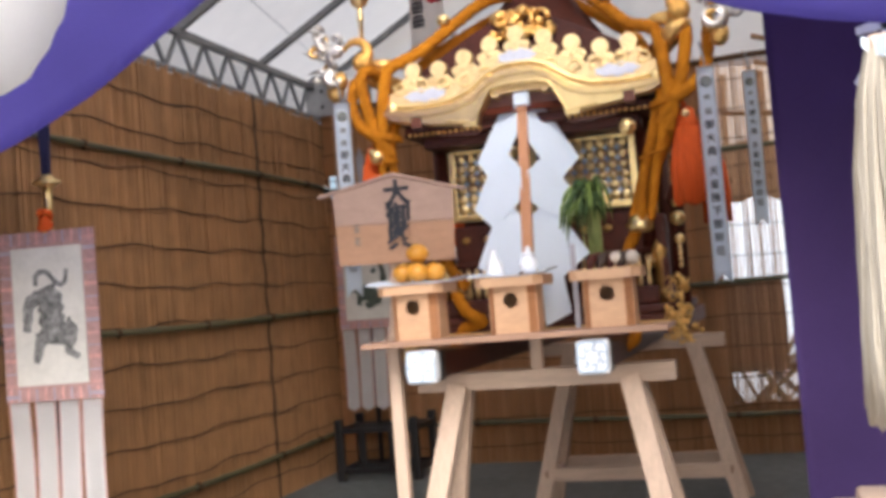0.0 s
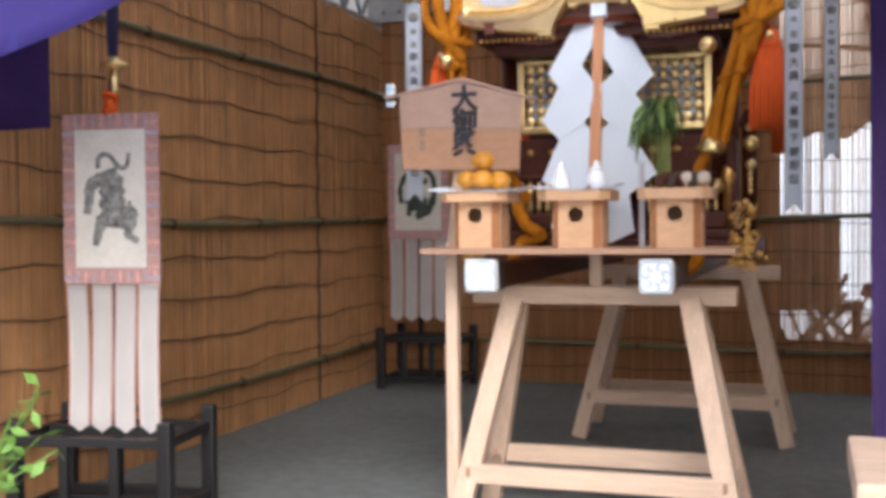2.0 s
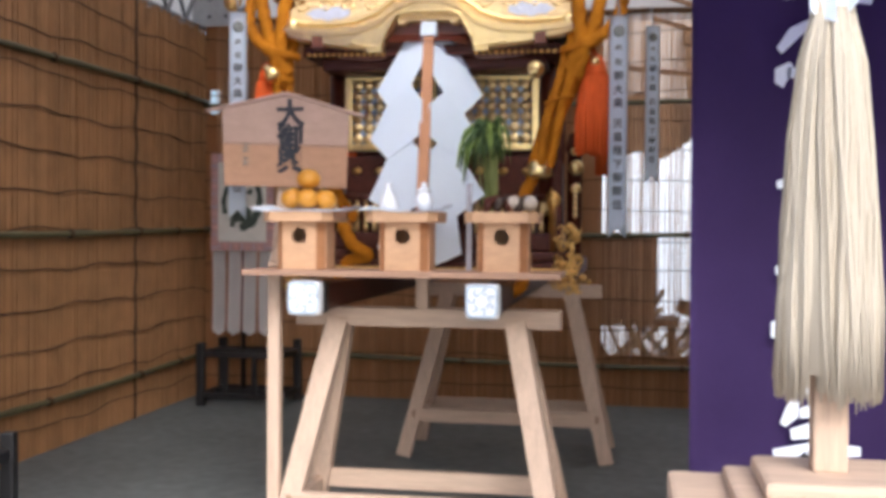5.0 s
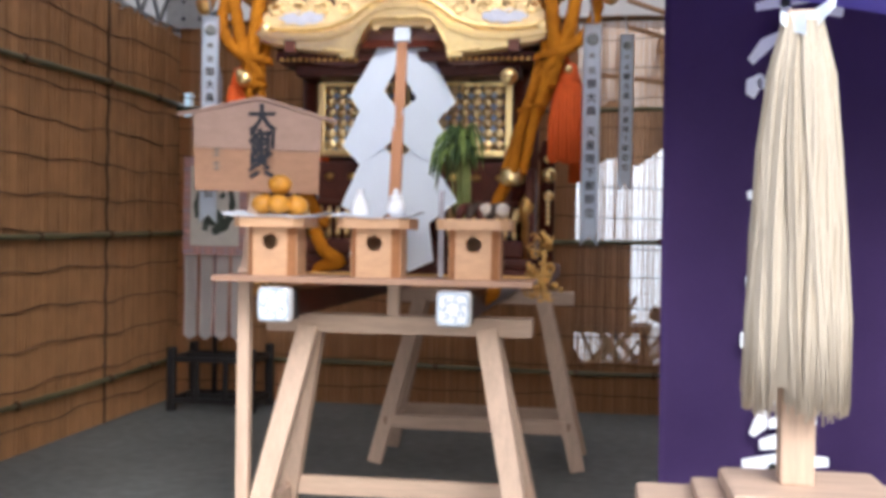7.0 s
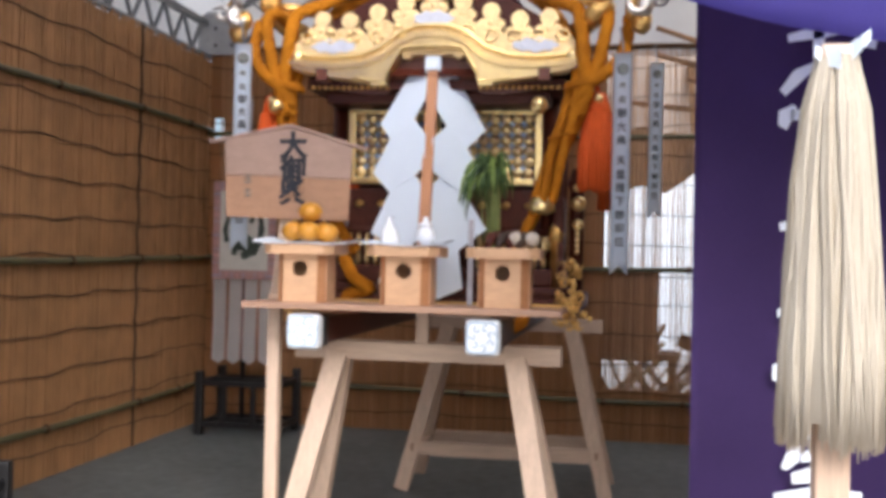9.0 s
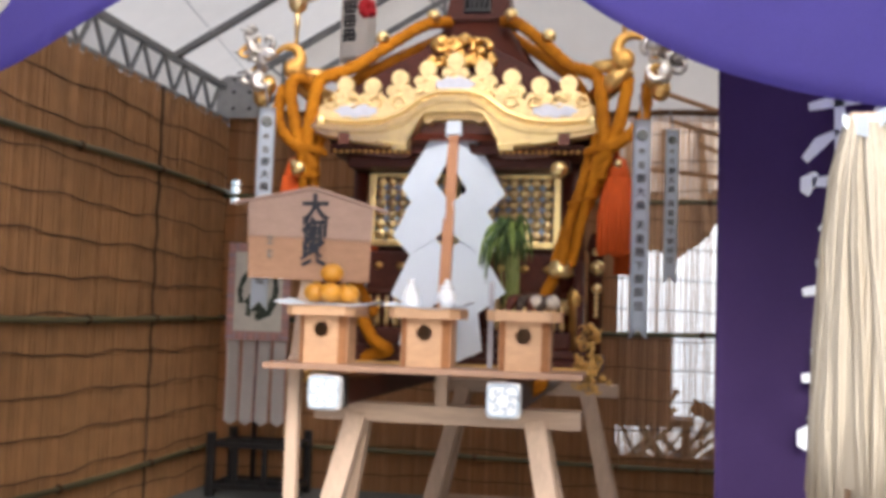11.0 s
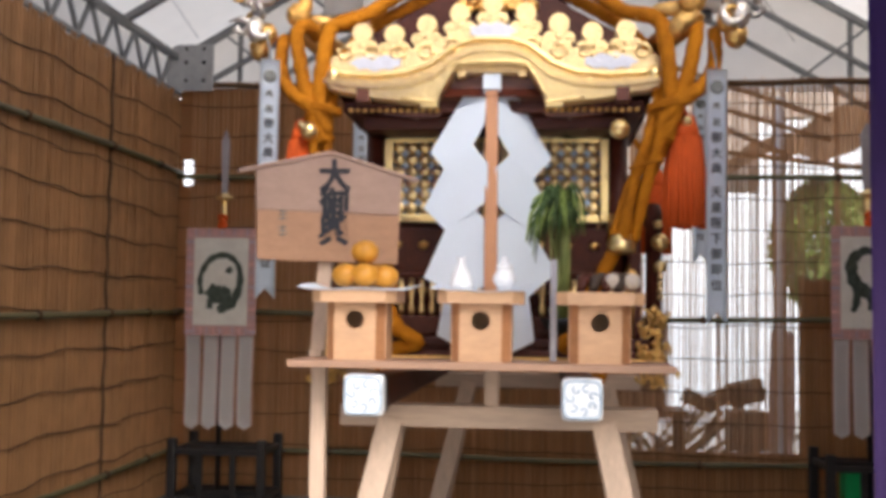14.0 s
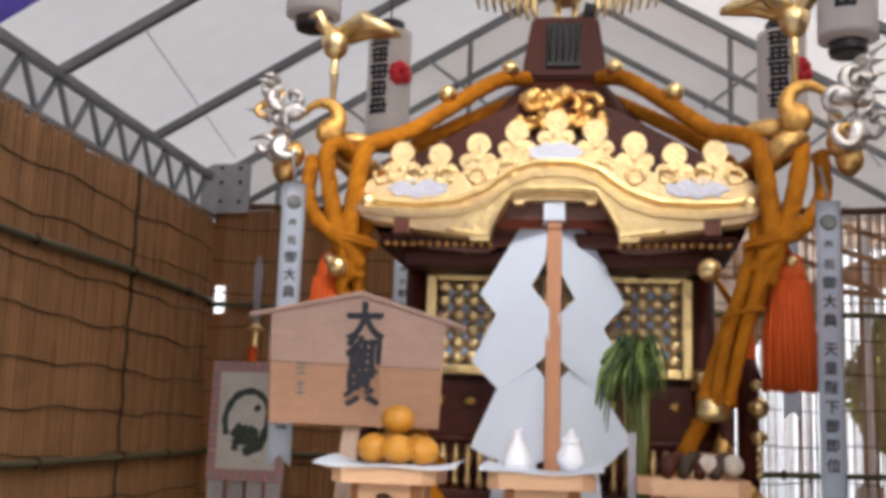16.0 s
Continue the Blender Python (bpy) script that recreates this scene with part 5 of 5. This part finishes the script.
def hanging_lantern(x, y, z, r, h, marks):
    t = thing("paper_lantern", (x, y, z + h), "white cylindrical paper lantern with black writing and red comma crest", "lantern", "white paper lanterns")
    prof = [(r * 0.75, -0.01), (r * 0.95, 0.0)] + [(r * (1 + 0.012 * (-1) ** k), h * k / 22) for k in range(23)] + [(r * 0.95, h), (r * 0.75, h + 0.01)]
    body = part("paper_body", lathe(prof, (x, y, z), 24), LANTERN_PAPER, t)
    for zz in (z - 0.05, z + h + 0.005):
        part("black_rim", lathe([(r * 0.62, 0), (r * 0.66, 0.01), (r * 0.66, 0.045), (r * 0.6, 0.05)], (x, y, zz), 20), BLACKWOOD, t)
    mb = random.Random(int(x * 100))
    for k in range(marks):
        zc = z + h * (0.9 - 0.8 * k / marks)
        b = bmesh.new()
        for q in range(3):
            a0 = -1.85
            wq = mb.uniform(0.6, 0.95)
            pts = [(x + r * 1.02 * math.cos(a0 + wq * (u - 0.5)), y + r * 1.02 * math.sin(a0 + wq * (u - 0.5)), zc + (q - 1) * h * 0.27 / marks) for u in (0, 0.25, 0.5, 0.75, 1)]
            tube(pts, h * 0.055 / marks + 0.003, 5, b)
        for da in (-0.25, 0.05, 0.3):
            tube([(x + r * 1.02 * math.cos(-1.85 + da), y + r * 1.02 * math.sin(-1.85 + da), zc + e * h * 0.33 / marks) for e in (-1, 0, 1)], 0.006, 5, b)
        part("writing_bar", b, INK, body)
    b = bmesh.new()
    for k in range(9):
        a = -0.9 + 0.34 * math.cos(k * 0.7) * (1 - k / 12)
        b = ball((x + r * 1.0 * math.cos(a), y + r * 1.0 * math.sin(a), z + h * 0.55 + 0.05 * math.sin(k * 0.7) * (1 - k / 12)), 0.036 - 0.002 * k, b, (1, 1, 1), 1)
    part("red_crest", b, RED, body)
    part("cord", tube([(x, y, z + h + 0.05), (x, y, roof_z(x) - 0.02)], 0.004, 6), TWINE, t)


hanging_lantern(-1.792, 5.70, 2.565, 0.093, 0.47, 5)
hanging_lantern(-1.875, 4.75, 2.745, 0.095, 0.4, 5)
hanging_lantern(-0.14, 4.5, 2.535, 0.088, 0.4, 5)
hanging_lantern(-0.13, 5.75, 2.6, 0.1, 0.42, 5)
for p, q in (((-2.9, 5.62, roof_z(-2.9)), (-3.1, 7.5, 2.95)), ((1.0, 6.7, roof_z(1.0)), (1.18, 7.5, 2.95)), ((-0.3, 6.7, roof_z(-0.3)), (0.7, 7.55, 2.9))):
    tagged(part("guy_wire", tube([p, q], 0.003, 5), STEEL), "thin steel bracing wire under the roof", "wire", "bracing wires")

# ---- front curtains ----
KNOTS = [(-3.3, 1.42), (-2.9, 1.5), (-2.5, 1.6), (-2.16, 1.70), (-1.84, 1.825), (-1.68, 1.92), (-1.494, 2.03), (-1.25, 2.2), (-1.0, 2.45), (-0.7, 2.16), (-0.417, 1.925), (-0.334, 1.877), (-0.16, 1.786), (0.054, 1.72), (0.28, 1.68), (0.8, 1.6), (1.3, 1.56)]


def low_edge(x):
    for (a, za), (c, zc) in zip(KNOTS, KNOTS[1:]):
        if x <= c:
            return za + (zc - za) * (x - a) / (c - a)
    return KNOTS[-1][1]


def low_smooth(x):
    return sum(low_edge(min(1.3, max(-3.3, x + d))) for d in (-0.06, -0.03, 0, 0.03, 0.06)) / 5


b = sheet(lambda u, v: (-3.3 + 4.6 * u, 2.6 + 0.03 * math.sin(9 * v * (1.2 + 0.4 * math.sin(u * 3)) + 2.2 * math.sin(u * 6.3)) * (1 - v * 0.5) + 0.012 * math.sin(u * 31 + v * 7), low_smooth(-3.3 + 4.6 * u) + (2.98 - low_smooth(-3.3 + 4.6 * u)) * v), 90, 24)
bmesh.ops.solidify(b, geom=b.faces[:], thickness=0.003)
tagged(part("gathered_curtain", b, VIOLET, None, "", True), "purple cloth curtain gathered up at the tent front", "curtain")
rod = part("curtain_rod", tube([(XL, 3.2, 2.605), (XR, 3.2, 2.605)], 0.014, 8), STEEL)
tagged(rod, "thin steel rod that carries the hanging curtains", "rod", kind="structure")
cp = thing("hanging_curtain", (0.55, 3.2, 2.6), "long purple curtain panel with white brush characters", "curtain", "curtain panels")
b = sheet(lambda u, v: (-0.087 + 1.35 * u + 0.012 * v * (1 - u), 3.2 + 0.014 * math.sin(u * 24 + 0.6 * v) * (0.4 + v) + 0.012 * math.sin(u * 9), 2.6 - 2.13 * v), 60, 20)
bmesh.ops.solidify(b, geom=b.faces[:], thickness=0.003)
part("cloth", b, PURPLE, cp, "", True)
strokes = random.Random(31)
WHITEINK = mat("white_dye", (0.72, 0.75, 0.82), 0.8, 0, 0.05, 10, bump=0.05)
SHAPES = [[(-0.45, 0.35, 0.25, 0.42), (-0.1, 0.45, -0.1, -0.5), (-0.5, -0.3, -0.1, 0.05), (0.05, 0.0, 0.35, -0.4), (0.3, 0.3, 0.55, 0.25)],
          [(-0.5, 0.2, -0.35, 0.45), (-0.4, 0.35, 0.45, 0.3), (0.0, 0.1, -0.3, -0.25), (-0.25, -0.15, -0.1, -0.45), (0.1, -0.1, 0.45, -0.3)],
          [(-0.5, 0.0, 0.5, 0.12), (0.0, 0.45, 0.0, -0.5), (-0.35, 0.35, 0.35, 0.4)],
          [(-0.4, 0.3, 0.4, 0.36), (-0.1, 0.5, -0.35, -0.1), (-0.5, 0.0, 0.5, 0.05), (0.0, 0.0, -0.4, -0.5), (0.1, -0.05, 0.45, -0.45)],
          [(-0.25, 0.5, -0.4, 0.2), (-0.2, 0.35, 0.35, 0.4), (-0.3, 0.1, 0.3, 0.15), (-0.5, -0.15, 0.5, -0.1), (-0.1, -0.15, -0.45, -0.5), (0.15, -0.2, 0.5, -0.5), (0.0, 0.3, 0.0, -0.2)]]
for (zc, k) in ((1.735, 0), (1.53, 1), (1.31, 2), (1.08, 3), (0.85, 1), (0.62, 4)):
    b = bmesh.new()
    for x0, z0, x1, z1 in SHAPES[k]:
        S = 0.225
        p, q = Vector((0.255 + x0 * S, 0, zc + z0 * S)), Vector((0.255 + x1 * S, 0, zc + z1 * S))
        d = (q - p).normalized()
        nrm = Vector((-d.z, 0, d.x))
        w0, w1 = strokes.uniform(0.017, 0.024), strokes.uniform(0.006, 0.018)
        m_ = p.lerp(q, 0.5) + nrm * 0.008
        o = [p + nrm * w0 * 0.5, m_ + nrm * w0, q + nrm * w1, q - nrm * w1 * 0.6, m_ - nrm * w0, p - nrm * w0 * 0.7]
        b = plate([(v.x, v.z) for v in o], 3.166, 3.168, b)
    part("brush_character", b, WHITEINK, cp)
lp = thing("hanging_curtain", (-3.0, 3.2, 2.6), "short purple curtain panel hanging beside the reed screen", "curtain", "curtain panels")
b = sheet(lambda u, v: (-3.25 + 0.53 * u, 3.2 + 0.01 * math.sin(u * 12), 2.6 - 1.13 * v), 16, 10)
bmesh.ops.solidify(b, geom=b.faces[:], thickness=0.003)
part("cloth", b, PURPLE, lp, "", True)

# ---- outside the front: frame, rope tassel, stepped stand, lantern, evergreen ----
fr = thing("front_frame", (XM, 1.28, 0), "plain timber frame over the entrance", "frame", kind="structure")
for x in (-3.4, 1.6):
    part("upright", bar((x, 1.3, 0), (x, 1.3, 2.9), 0.1, 0.1, 0.006), WOOD, fr)
part("crossbar", bar((-3.5, 1.3, 2.94), (1.7, 1.3, 2.94), 0.08, 0.08, 0.006), WOOD_X, fr)
TX, TY = 0.125, 2.28
rt = thing("purification_wand", (TX, TY, 0.73), "pale hemp fibres tied with white paper over a wooden staff", "ritual wand")
part("staff", bar((TX + 0.005, TY + 0.01, 0.73), (TX, TY, 1.62), 0.064, 0.055, 0.006), WOOD, rt)
hs = random.Random(17)
b = bmesh.new()
for c_ in range(64):
    a0, q0 = hs.uniform(0, math.tau), hs.uniform(0.5, 1.0) ** 0.5
    tw, zc, fat = hs.uniform(-0.5, 0.5), 0.885 + hs.gauss(0, 0.012), hs.uniform(0.7, 1.15)
    for k in range(13):
        a, q = a0 + hs.gauss(0, 0.09), min(1.04, q0 + hs.gauss(0, 0.05))
        r0, r1 = 0.034 * q, 0.094 * q * fat ** 0.3
        w1, w2 = hs.gauss(0, 0.05), hs.gauss(0, 0.06)
        pts = []
        for n, (z, f, tt) in enumerate(((1.60, 0, 0), (1.50, 0.38, 0.1), (1.36, 0.66, 0.3 + w1), (1.2, 0.82, 0.55 + w2), (1.04, 0.93, 0.8 + w1), (zc + hs.gauss(0, 0.008), 1.0, 1 + w2))):
            r = r0 + (r1 - r0) * f + 0.003 * math.sin(a0 * 7 + n * 1.9)
            pts.append((TX + r * math.cos(a + tw * tt), TY + r * math.sin(a + tw * tt), z))
        tube(pts, [0.003, 0.0042, 0.0045, 0.0045, 0.004, 0.0015], 4, b)
tagged(part("hemp_strand", b, HEMP, rt), kind="stuff")
part("strand_core", lathe([(0.03, 1.6), (0.05, 1.44), (0.075, 1.2), (0.085, 0.92)], (TX, TY, 0), 14), HEMP, rt)
b = lathe([(0.034, 1.565), (0.038, 1.575), (0.034, 1.6), (0.04, 1.612)], (TX, TY, 0), 14)
for s in (-1, 1):
    b = sheet(lambda u, v: (TX + s * (0.004 + 0.043 * u), TY - 0.042 + 0.02 * math.sin(4 * u + s), 1.585 + 0.05 * (v - 0.45) * (0.9 - 0.5 * u) + (0.03 + 0.012 * s) * u), 6, 3, b)
part("paper_tie", b, PAPER, rt, "white paper tie")
st = thing("stepped_stand", (0.13, 2.3, 0), "pale wooden stand with a stepped top", "stand")
for lo, hi in (((-0.15, 2.1, 0.0), (0.42, 2.52, 0.60)), ((-0.16, 2.08, 0.60), (0.43, 2.54, 0.665)), ((-0.05, 2.12, 0.665), (0.36, 2.48, 0.695)), ((0.0, 2.16, 0.695), (0.3, 2.42, 0.73))):
    part("tier", box(lo, hi, 0.012), WOOD_X, st)
LX, LY, LZ = -1.245, 1.3, 1.53
gl = thing("festival_lantern", (LX, LY, 2.9), "large white paper lantern with dark metal base", "lantern")
R = 0.218
prof = [(0.1, 0.0)] + [(R * math.sin(math.pi * (0.1 + 0.8 * k / 24)) ** 0.45 * (1 + 0.01 * (-1) ** k), 0.02 + 0.56 * k / 24) for k in range(25)] + [(0.1, 0.6)]
part("paper_body", lathe(prof, (LX, LY, LZ), 32), WHITECLOTH, gl)
for z in (LZ - 0.035, LZ + 0.6):
    part("metal_rim", lathe([(0.068, 0), (0.075, 0.005), (0.077, 0.035), (0.07, 0.04)], (LX, LY, z), 28), mat("dark_steel", (0.06, 0.075, 0.1), 0.2, 0.9, 0.2, 8, bump=0.05), gl)
for k in range(5):
    part("rim_bolt", ball((LX + 0.076 * math.cos(k * 1.25), LY + 0.076 * math.sin(k * 1.25), LZ - 0.035), 0.012, None, (1, 1, 1), 1), STEEL, gl)
part("cord", tube([(LX, LY, LZ + 0.6), (LX, LY, 2.9)], 0.006, 6), TWINE, gl)


def leaf_spray(b, base, n, reach, rng, size=0.05):
    """Pointed leaves along thin twigs."""
    for _ in range(n):
        a = rng.uniform(0, math.tau)
        tip = Vector(base) + Vector((math.cos(a) * reach * rng.uniform(0.3, 1), math.sin(a) * reach * rng.uniform(0.3, 1), reach * rng.uniform(0.1, 1.4)))
        tube([base, tuple(Vector(base).lerp(tip, 0.5) + Vector((0, 0, 0.03))), tip], 0.003, 4, b)
        for k in range(6):
            p = Vector(base).lerp(tip, 0.35 + 0.65 * k / 5)
            d = Vector((rng.gauss(0, 1), rng.gauss(0, 1), rng.gauss(0.1, 0.6))).normalized()
            w = d.cross(Vector((rng.gauss(0, 1), rng.gauss(0, 1), 1))).normalized() * size * 0.24
            e = d * size
            vs = [b.verts.new(p), b.verts.new(p + e * 0.5 + w), b.verts.new(p + e), b.verts.new(p + e * 0.5 - w)]
            b.faces.new(vs)


lr = random.Random(8)
eg = thing("evergreen_branch", (-2.64, 2.72, 0), "potted evergreen branch with white paper strip", "plant")
part("pot", lathe([(0.09, 0), (0.12, 0.03), (0.14, 0.22), (0.15, 0.24), (0.12, 0.24)], (-2.64, 2.72, 0), 18), PORCELAIN, eg)
b = bmesh.new()
leaf_spray(b, (-2.64, 2.72, 0.24), 18, 0.3, lr, 0.07)
part("leaf_spray", b, mat("bright_leaf", (0.16, 0.3, 0.05), 0.5, 0, 0.3, 8, bump=0.2), eg)
part("paper_strip", plate([(-2.605, 0.87), (-2.59, 0.87), (-2.582, 0.74), (-2.6, 0.72)], 2.70, 2.702), PAPER, eg)
part("stem", tube([(-2.64, 2.72, 0.2), (-2.62, 2.71, 0.6), (-2.598, 2.703, 0.88)], 0.006, 6), LEAF_DARK, eg)

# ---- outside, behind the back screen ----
# The backdrop glows by itself; its emission stands in for outdoor daylight.
DAYLIGHT = mat("daylight_glow", (0.8, 0.82, 0.84), 0.9, 0, 0.05, 0.6, bump=0)
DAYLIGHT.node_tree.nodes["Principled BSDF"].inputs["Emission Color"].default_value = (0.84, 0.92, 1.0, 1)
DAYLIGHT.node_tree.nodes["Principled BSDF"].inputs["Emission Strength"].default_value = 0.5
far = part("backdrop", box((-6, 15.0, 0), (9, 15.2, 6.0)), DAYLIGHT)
tagged(far, "pale glowing backdrop that stands in for daylight behind the tent", "backdrop", kind="structure")
rfb = thing("outer_roof", (0, 11.0, 2.2), "brown thatched eave of an outbuilding", "roof", kind="structure")
def thatch_low(x):
    return 1.86 + 0.7 * min(1, max(0, (x - 0.1) / 0.8)) + 0.3 * min(1, max(0, (x - 1.7) / 0.5))


def thatch_high(x):
    return max(2.5, 2.72 + 0.42 * (x - 0.89))


b = sheet(lambda u, v: (-2.3 + 6.3 * u, 10.2 + 0.9 * v, thatch_low(-2.3 + 6.3 * u) * (1 - v) + thatch_high(-2.3 + 6.3 * u) * v + 0.03 * math.sin(u * 60) + 0.02 * math.sin(u * 133)), 90, 6)
part("thatch", b, THATCH, rfb)
# Plain beige walls added to cover the glowing backdrop above the thatch.
COVER_BEIGE = mat("cover_beige", (0.5, 0.42, 0.36), 0.9, 0, 0.1, 1.5, bump=0.2)
for x0, x1, zb in ((-2.3, 1.2, 2.4), (1.2, 3.9, 3.12)):
    part("plaster_wall", box((x0, 11.4, zb), (x1, 11.55, 3.7)), COVER_BEIGE, rfb, "plain beige wall added above the eave to dim the backdrop")
for x in (-2.2, -0.6):
    part("roof_post", bar((x, 10.4, 0), (x, 10.4, 2.2), 0.12, 0.12, 0.01), THATCH, rfb)
for k in range(9):
    part("rafter", bar((-2.2 + 0.36 * k, 10.15, 2.05), (-2.2 + 0.36 * k, 12.5, 4.2), 0.06, 0.06, 0.006), THATCH, rfb)
tr = thing("garden_tree", (1.7, 11.0, 0), "small clipped green garden tree outside", "tree")
part("trunk", tube([(1.7, 11.0, 0), (1.66, 11.0, 0.6), (1.75, 11.0, 1.2), (1.7, 11.0, 1.9)], [0.07, 0.06, 0.05, 0.03], 8), TWINE, tr)
for k in range(5):
    a = k * 1.3
    part("limb", tube([(1.71, 11.0, 0.9 + 0.15 * k), (1.71 + 0.25 * math.cos(a), 11.0 + 0.3 * math.sin(a), 1.3 + 0.15 * k)], [0.03, 0.012], 6), TWINE, tr)
verts, faces = [], []
for k in range(3600):
    a, t_ = lr.uniform(0, math.tau), lr.uniform(-1, 1)
    rr = lr.uniform(0.55, 1.0) ** 0.5 * 0.42 * math.sqrt(max(0.02, 1 - t_ * t_ * 0.9)) * (1 + 0.18 * math.sin(5 * a + 3 * t_))
    c = Vector((1.7 + rr * math.cos(a), 11.0 + rr * math.sin(a), 1.85 + 0.58 * t_))
    d, e = Vector((lr.gauss(0, 1), lr.gauss(0, 1), lr.gauss(0, 1))).normalized() * 0.055, Vector((lr.gauss(0, 1), lr.gauss(0, 1), lr.gauss(0, 1))).normalized() * 0.035
    i = len(verts)
    verts += [c - d, c + e, c + d, c - e]
    faces.append((i, i + 1, i + 2, i + 3))
me = bpy.data.meshes.new("crown")
me.from_pydata(verts, [], faces)
me.materials.append(LEAF)
crown = new("crown", me)
crown.parent, crown.matrix_parent_inverse = tr, tr.matrix_basis.inverted()
BAMBOO_DRY = mat("dry_bamboo", (0.55, 0.4, 0.2), 0.5, 0, 0.2, 5)
BROWNBOX = mat("brown_crate", (0.2, 0.095, 0.04), 0.7, 0, 0.25, 6)
dp = part("downpipe", tube([(0.76, 8.3, 0.0), (0.765, 8.3, 1.2), (0.77, 8.3, 2.7)], 0.035, 12), PORCELAIN)
tagged(dp, "white plastic downpipe standing outside the screen", "pipe")
bench = thing("work_bench", (-0.3, 8.35, 0), "rough brown bench outside carrying a crate", "bench")
part("bench_top", box((-0.66, 8.1, 0.5), (0.12, 8.55, 0.55), 0.006), BROWNBOX, bench)
for x in (-0.62, 0.08):
    for y in (8.14, 8.5):
        part("leg", box((x - 0.025, y - 0.025, 0), (x + 0.025, y + 0.025, 0.5), 0.004), BROWNBOX, bench)
for lo, hi in (((-0.62, 8.12, 0.55), (-0.04, 8.5, 1.14)), ((0.5, 8.75, 0.0), (0.78, 9.0, 0.5))):
    ct = part("wooden_crate", box(lo, hi, 0.01), BROWNBOX)
    tagged(ct, "brown wooden crate stacked outside behind the screen", "crate", "crates outside")
    for k in range(4):
        z = lo[2] + (hi[2] - lo[2]) * (k + 0.5) / 4
        part("board", box((lo[0] - 0.006, lo[1] - 0.012, z - 0.055), (hi[0] + 0.006, lo[1] - 0.001, z + 0.055), 0.004), BROWNBOX, ct)
for k in range(36):
    x0, z0 = lr.uniform(-0.55, 0.55), lr.uniform(0.12, 0.62)
    dx, y0 = lr.uniform(0.25, 0.6) * lr.choice((-1, 1)), 8.6 + 0.018 * k
    o = part("timber_offcut", bar((x0, y0, 0.0), (x0 + dx, y0 + 0.1, z0 + 0.25 * (k % 5 == 0)), lr.uniform(0.012, 0.05), 0.025, 0.004), (BROWNBOX, REED, BROWNBOX, STEEL, BAMBOO_DRY)[k % 5])
    tagged(o, "brown board leaning in a heap outside", "board", "heap of boards")
for k, (x, w_, h_, tilt) in enumerate(((0.22, 0.2, 0.1, 24), (0.55, 0.24, 0.15, -14), (0.36, 0.16, 0.1, -32))):
    o = part("cardboard_box", box((-w_ / 2, -0.1, -h_ / 2), (w_ / 2, 0.1, h_ / 2), 0.008, None, pose(x, 8.42 + 0.05 * k, 0.6 + 0.06 * (k % 2), 0, tilt, 0)), BROWNBOX)
    tagged(o, "crumpled brown cardboard box on the heap outside", "box", "boxes on the heap")
o = part("pink_sheet", sheet(lambda u, v: (0.74 + 0.16 * u, 8.55 + 0.05 * math.sin(u * 8 + v * 3), 0.0 + 1.1 * v - 0.1 * (u - 0.5) ** 2 * v), 10, 10), mat("pale_pink_sheet", (0.75, 0.55, 0.5), 0.6, 0, 0.2, 6))
tagged(o, "pale pink plastic sheet standing on the ground outside", "sheet")
# Green box put in for a small green glow low behind the stand.
o = part("green_crate", box((0.95, 7.42, 0.0), (1.07, 7.55, 0.285), 0.012), mat("bright_green", (0.02, 0.55, 0.16), 0.35, 0, 0.1, 10))
tagged(o, "bright green box put in for a green glow at the foot of the screen", "crate")
for k in range(7):
    c = (0.1 + 0.11 * k, 8.15 + 0.04 * (k % 3), 0.12)
    o = part("plastic_bundle", ball((c[0], c[1], c[2]), 0.13, None, (0.9, 0.8, 1.0 + 0.35 * (k % 2)), 2), PORCELAIN if k % 2 else STEEL)
    tagged(o, "shiny wrapped bundle on the ground outside", "bundle", "wrapped bundles")
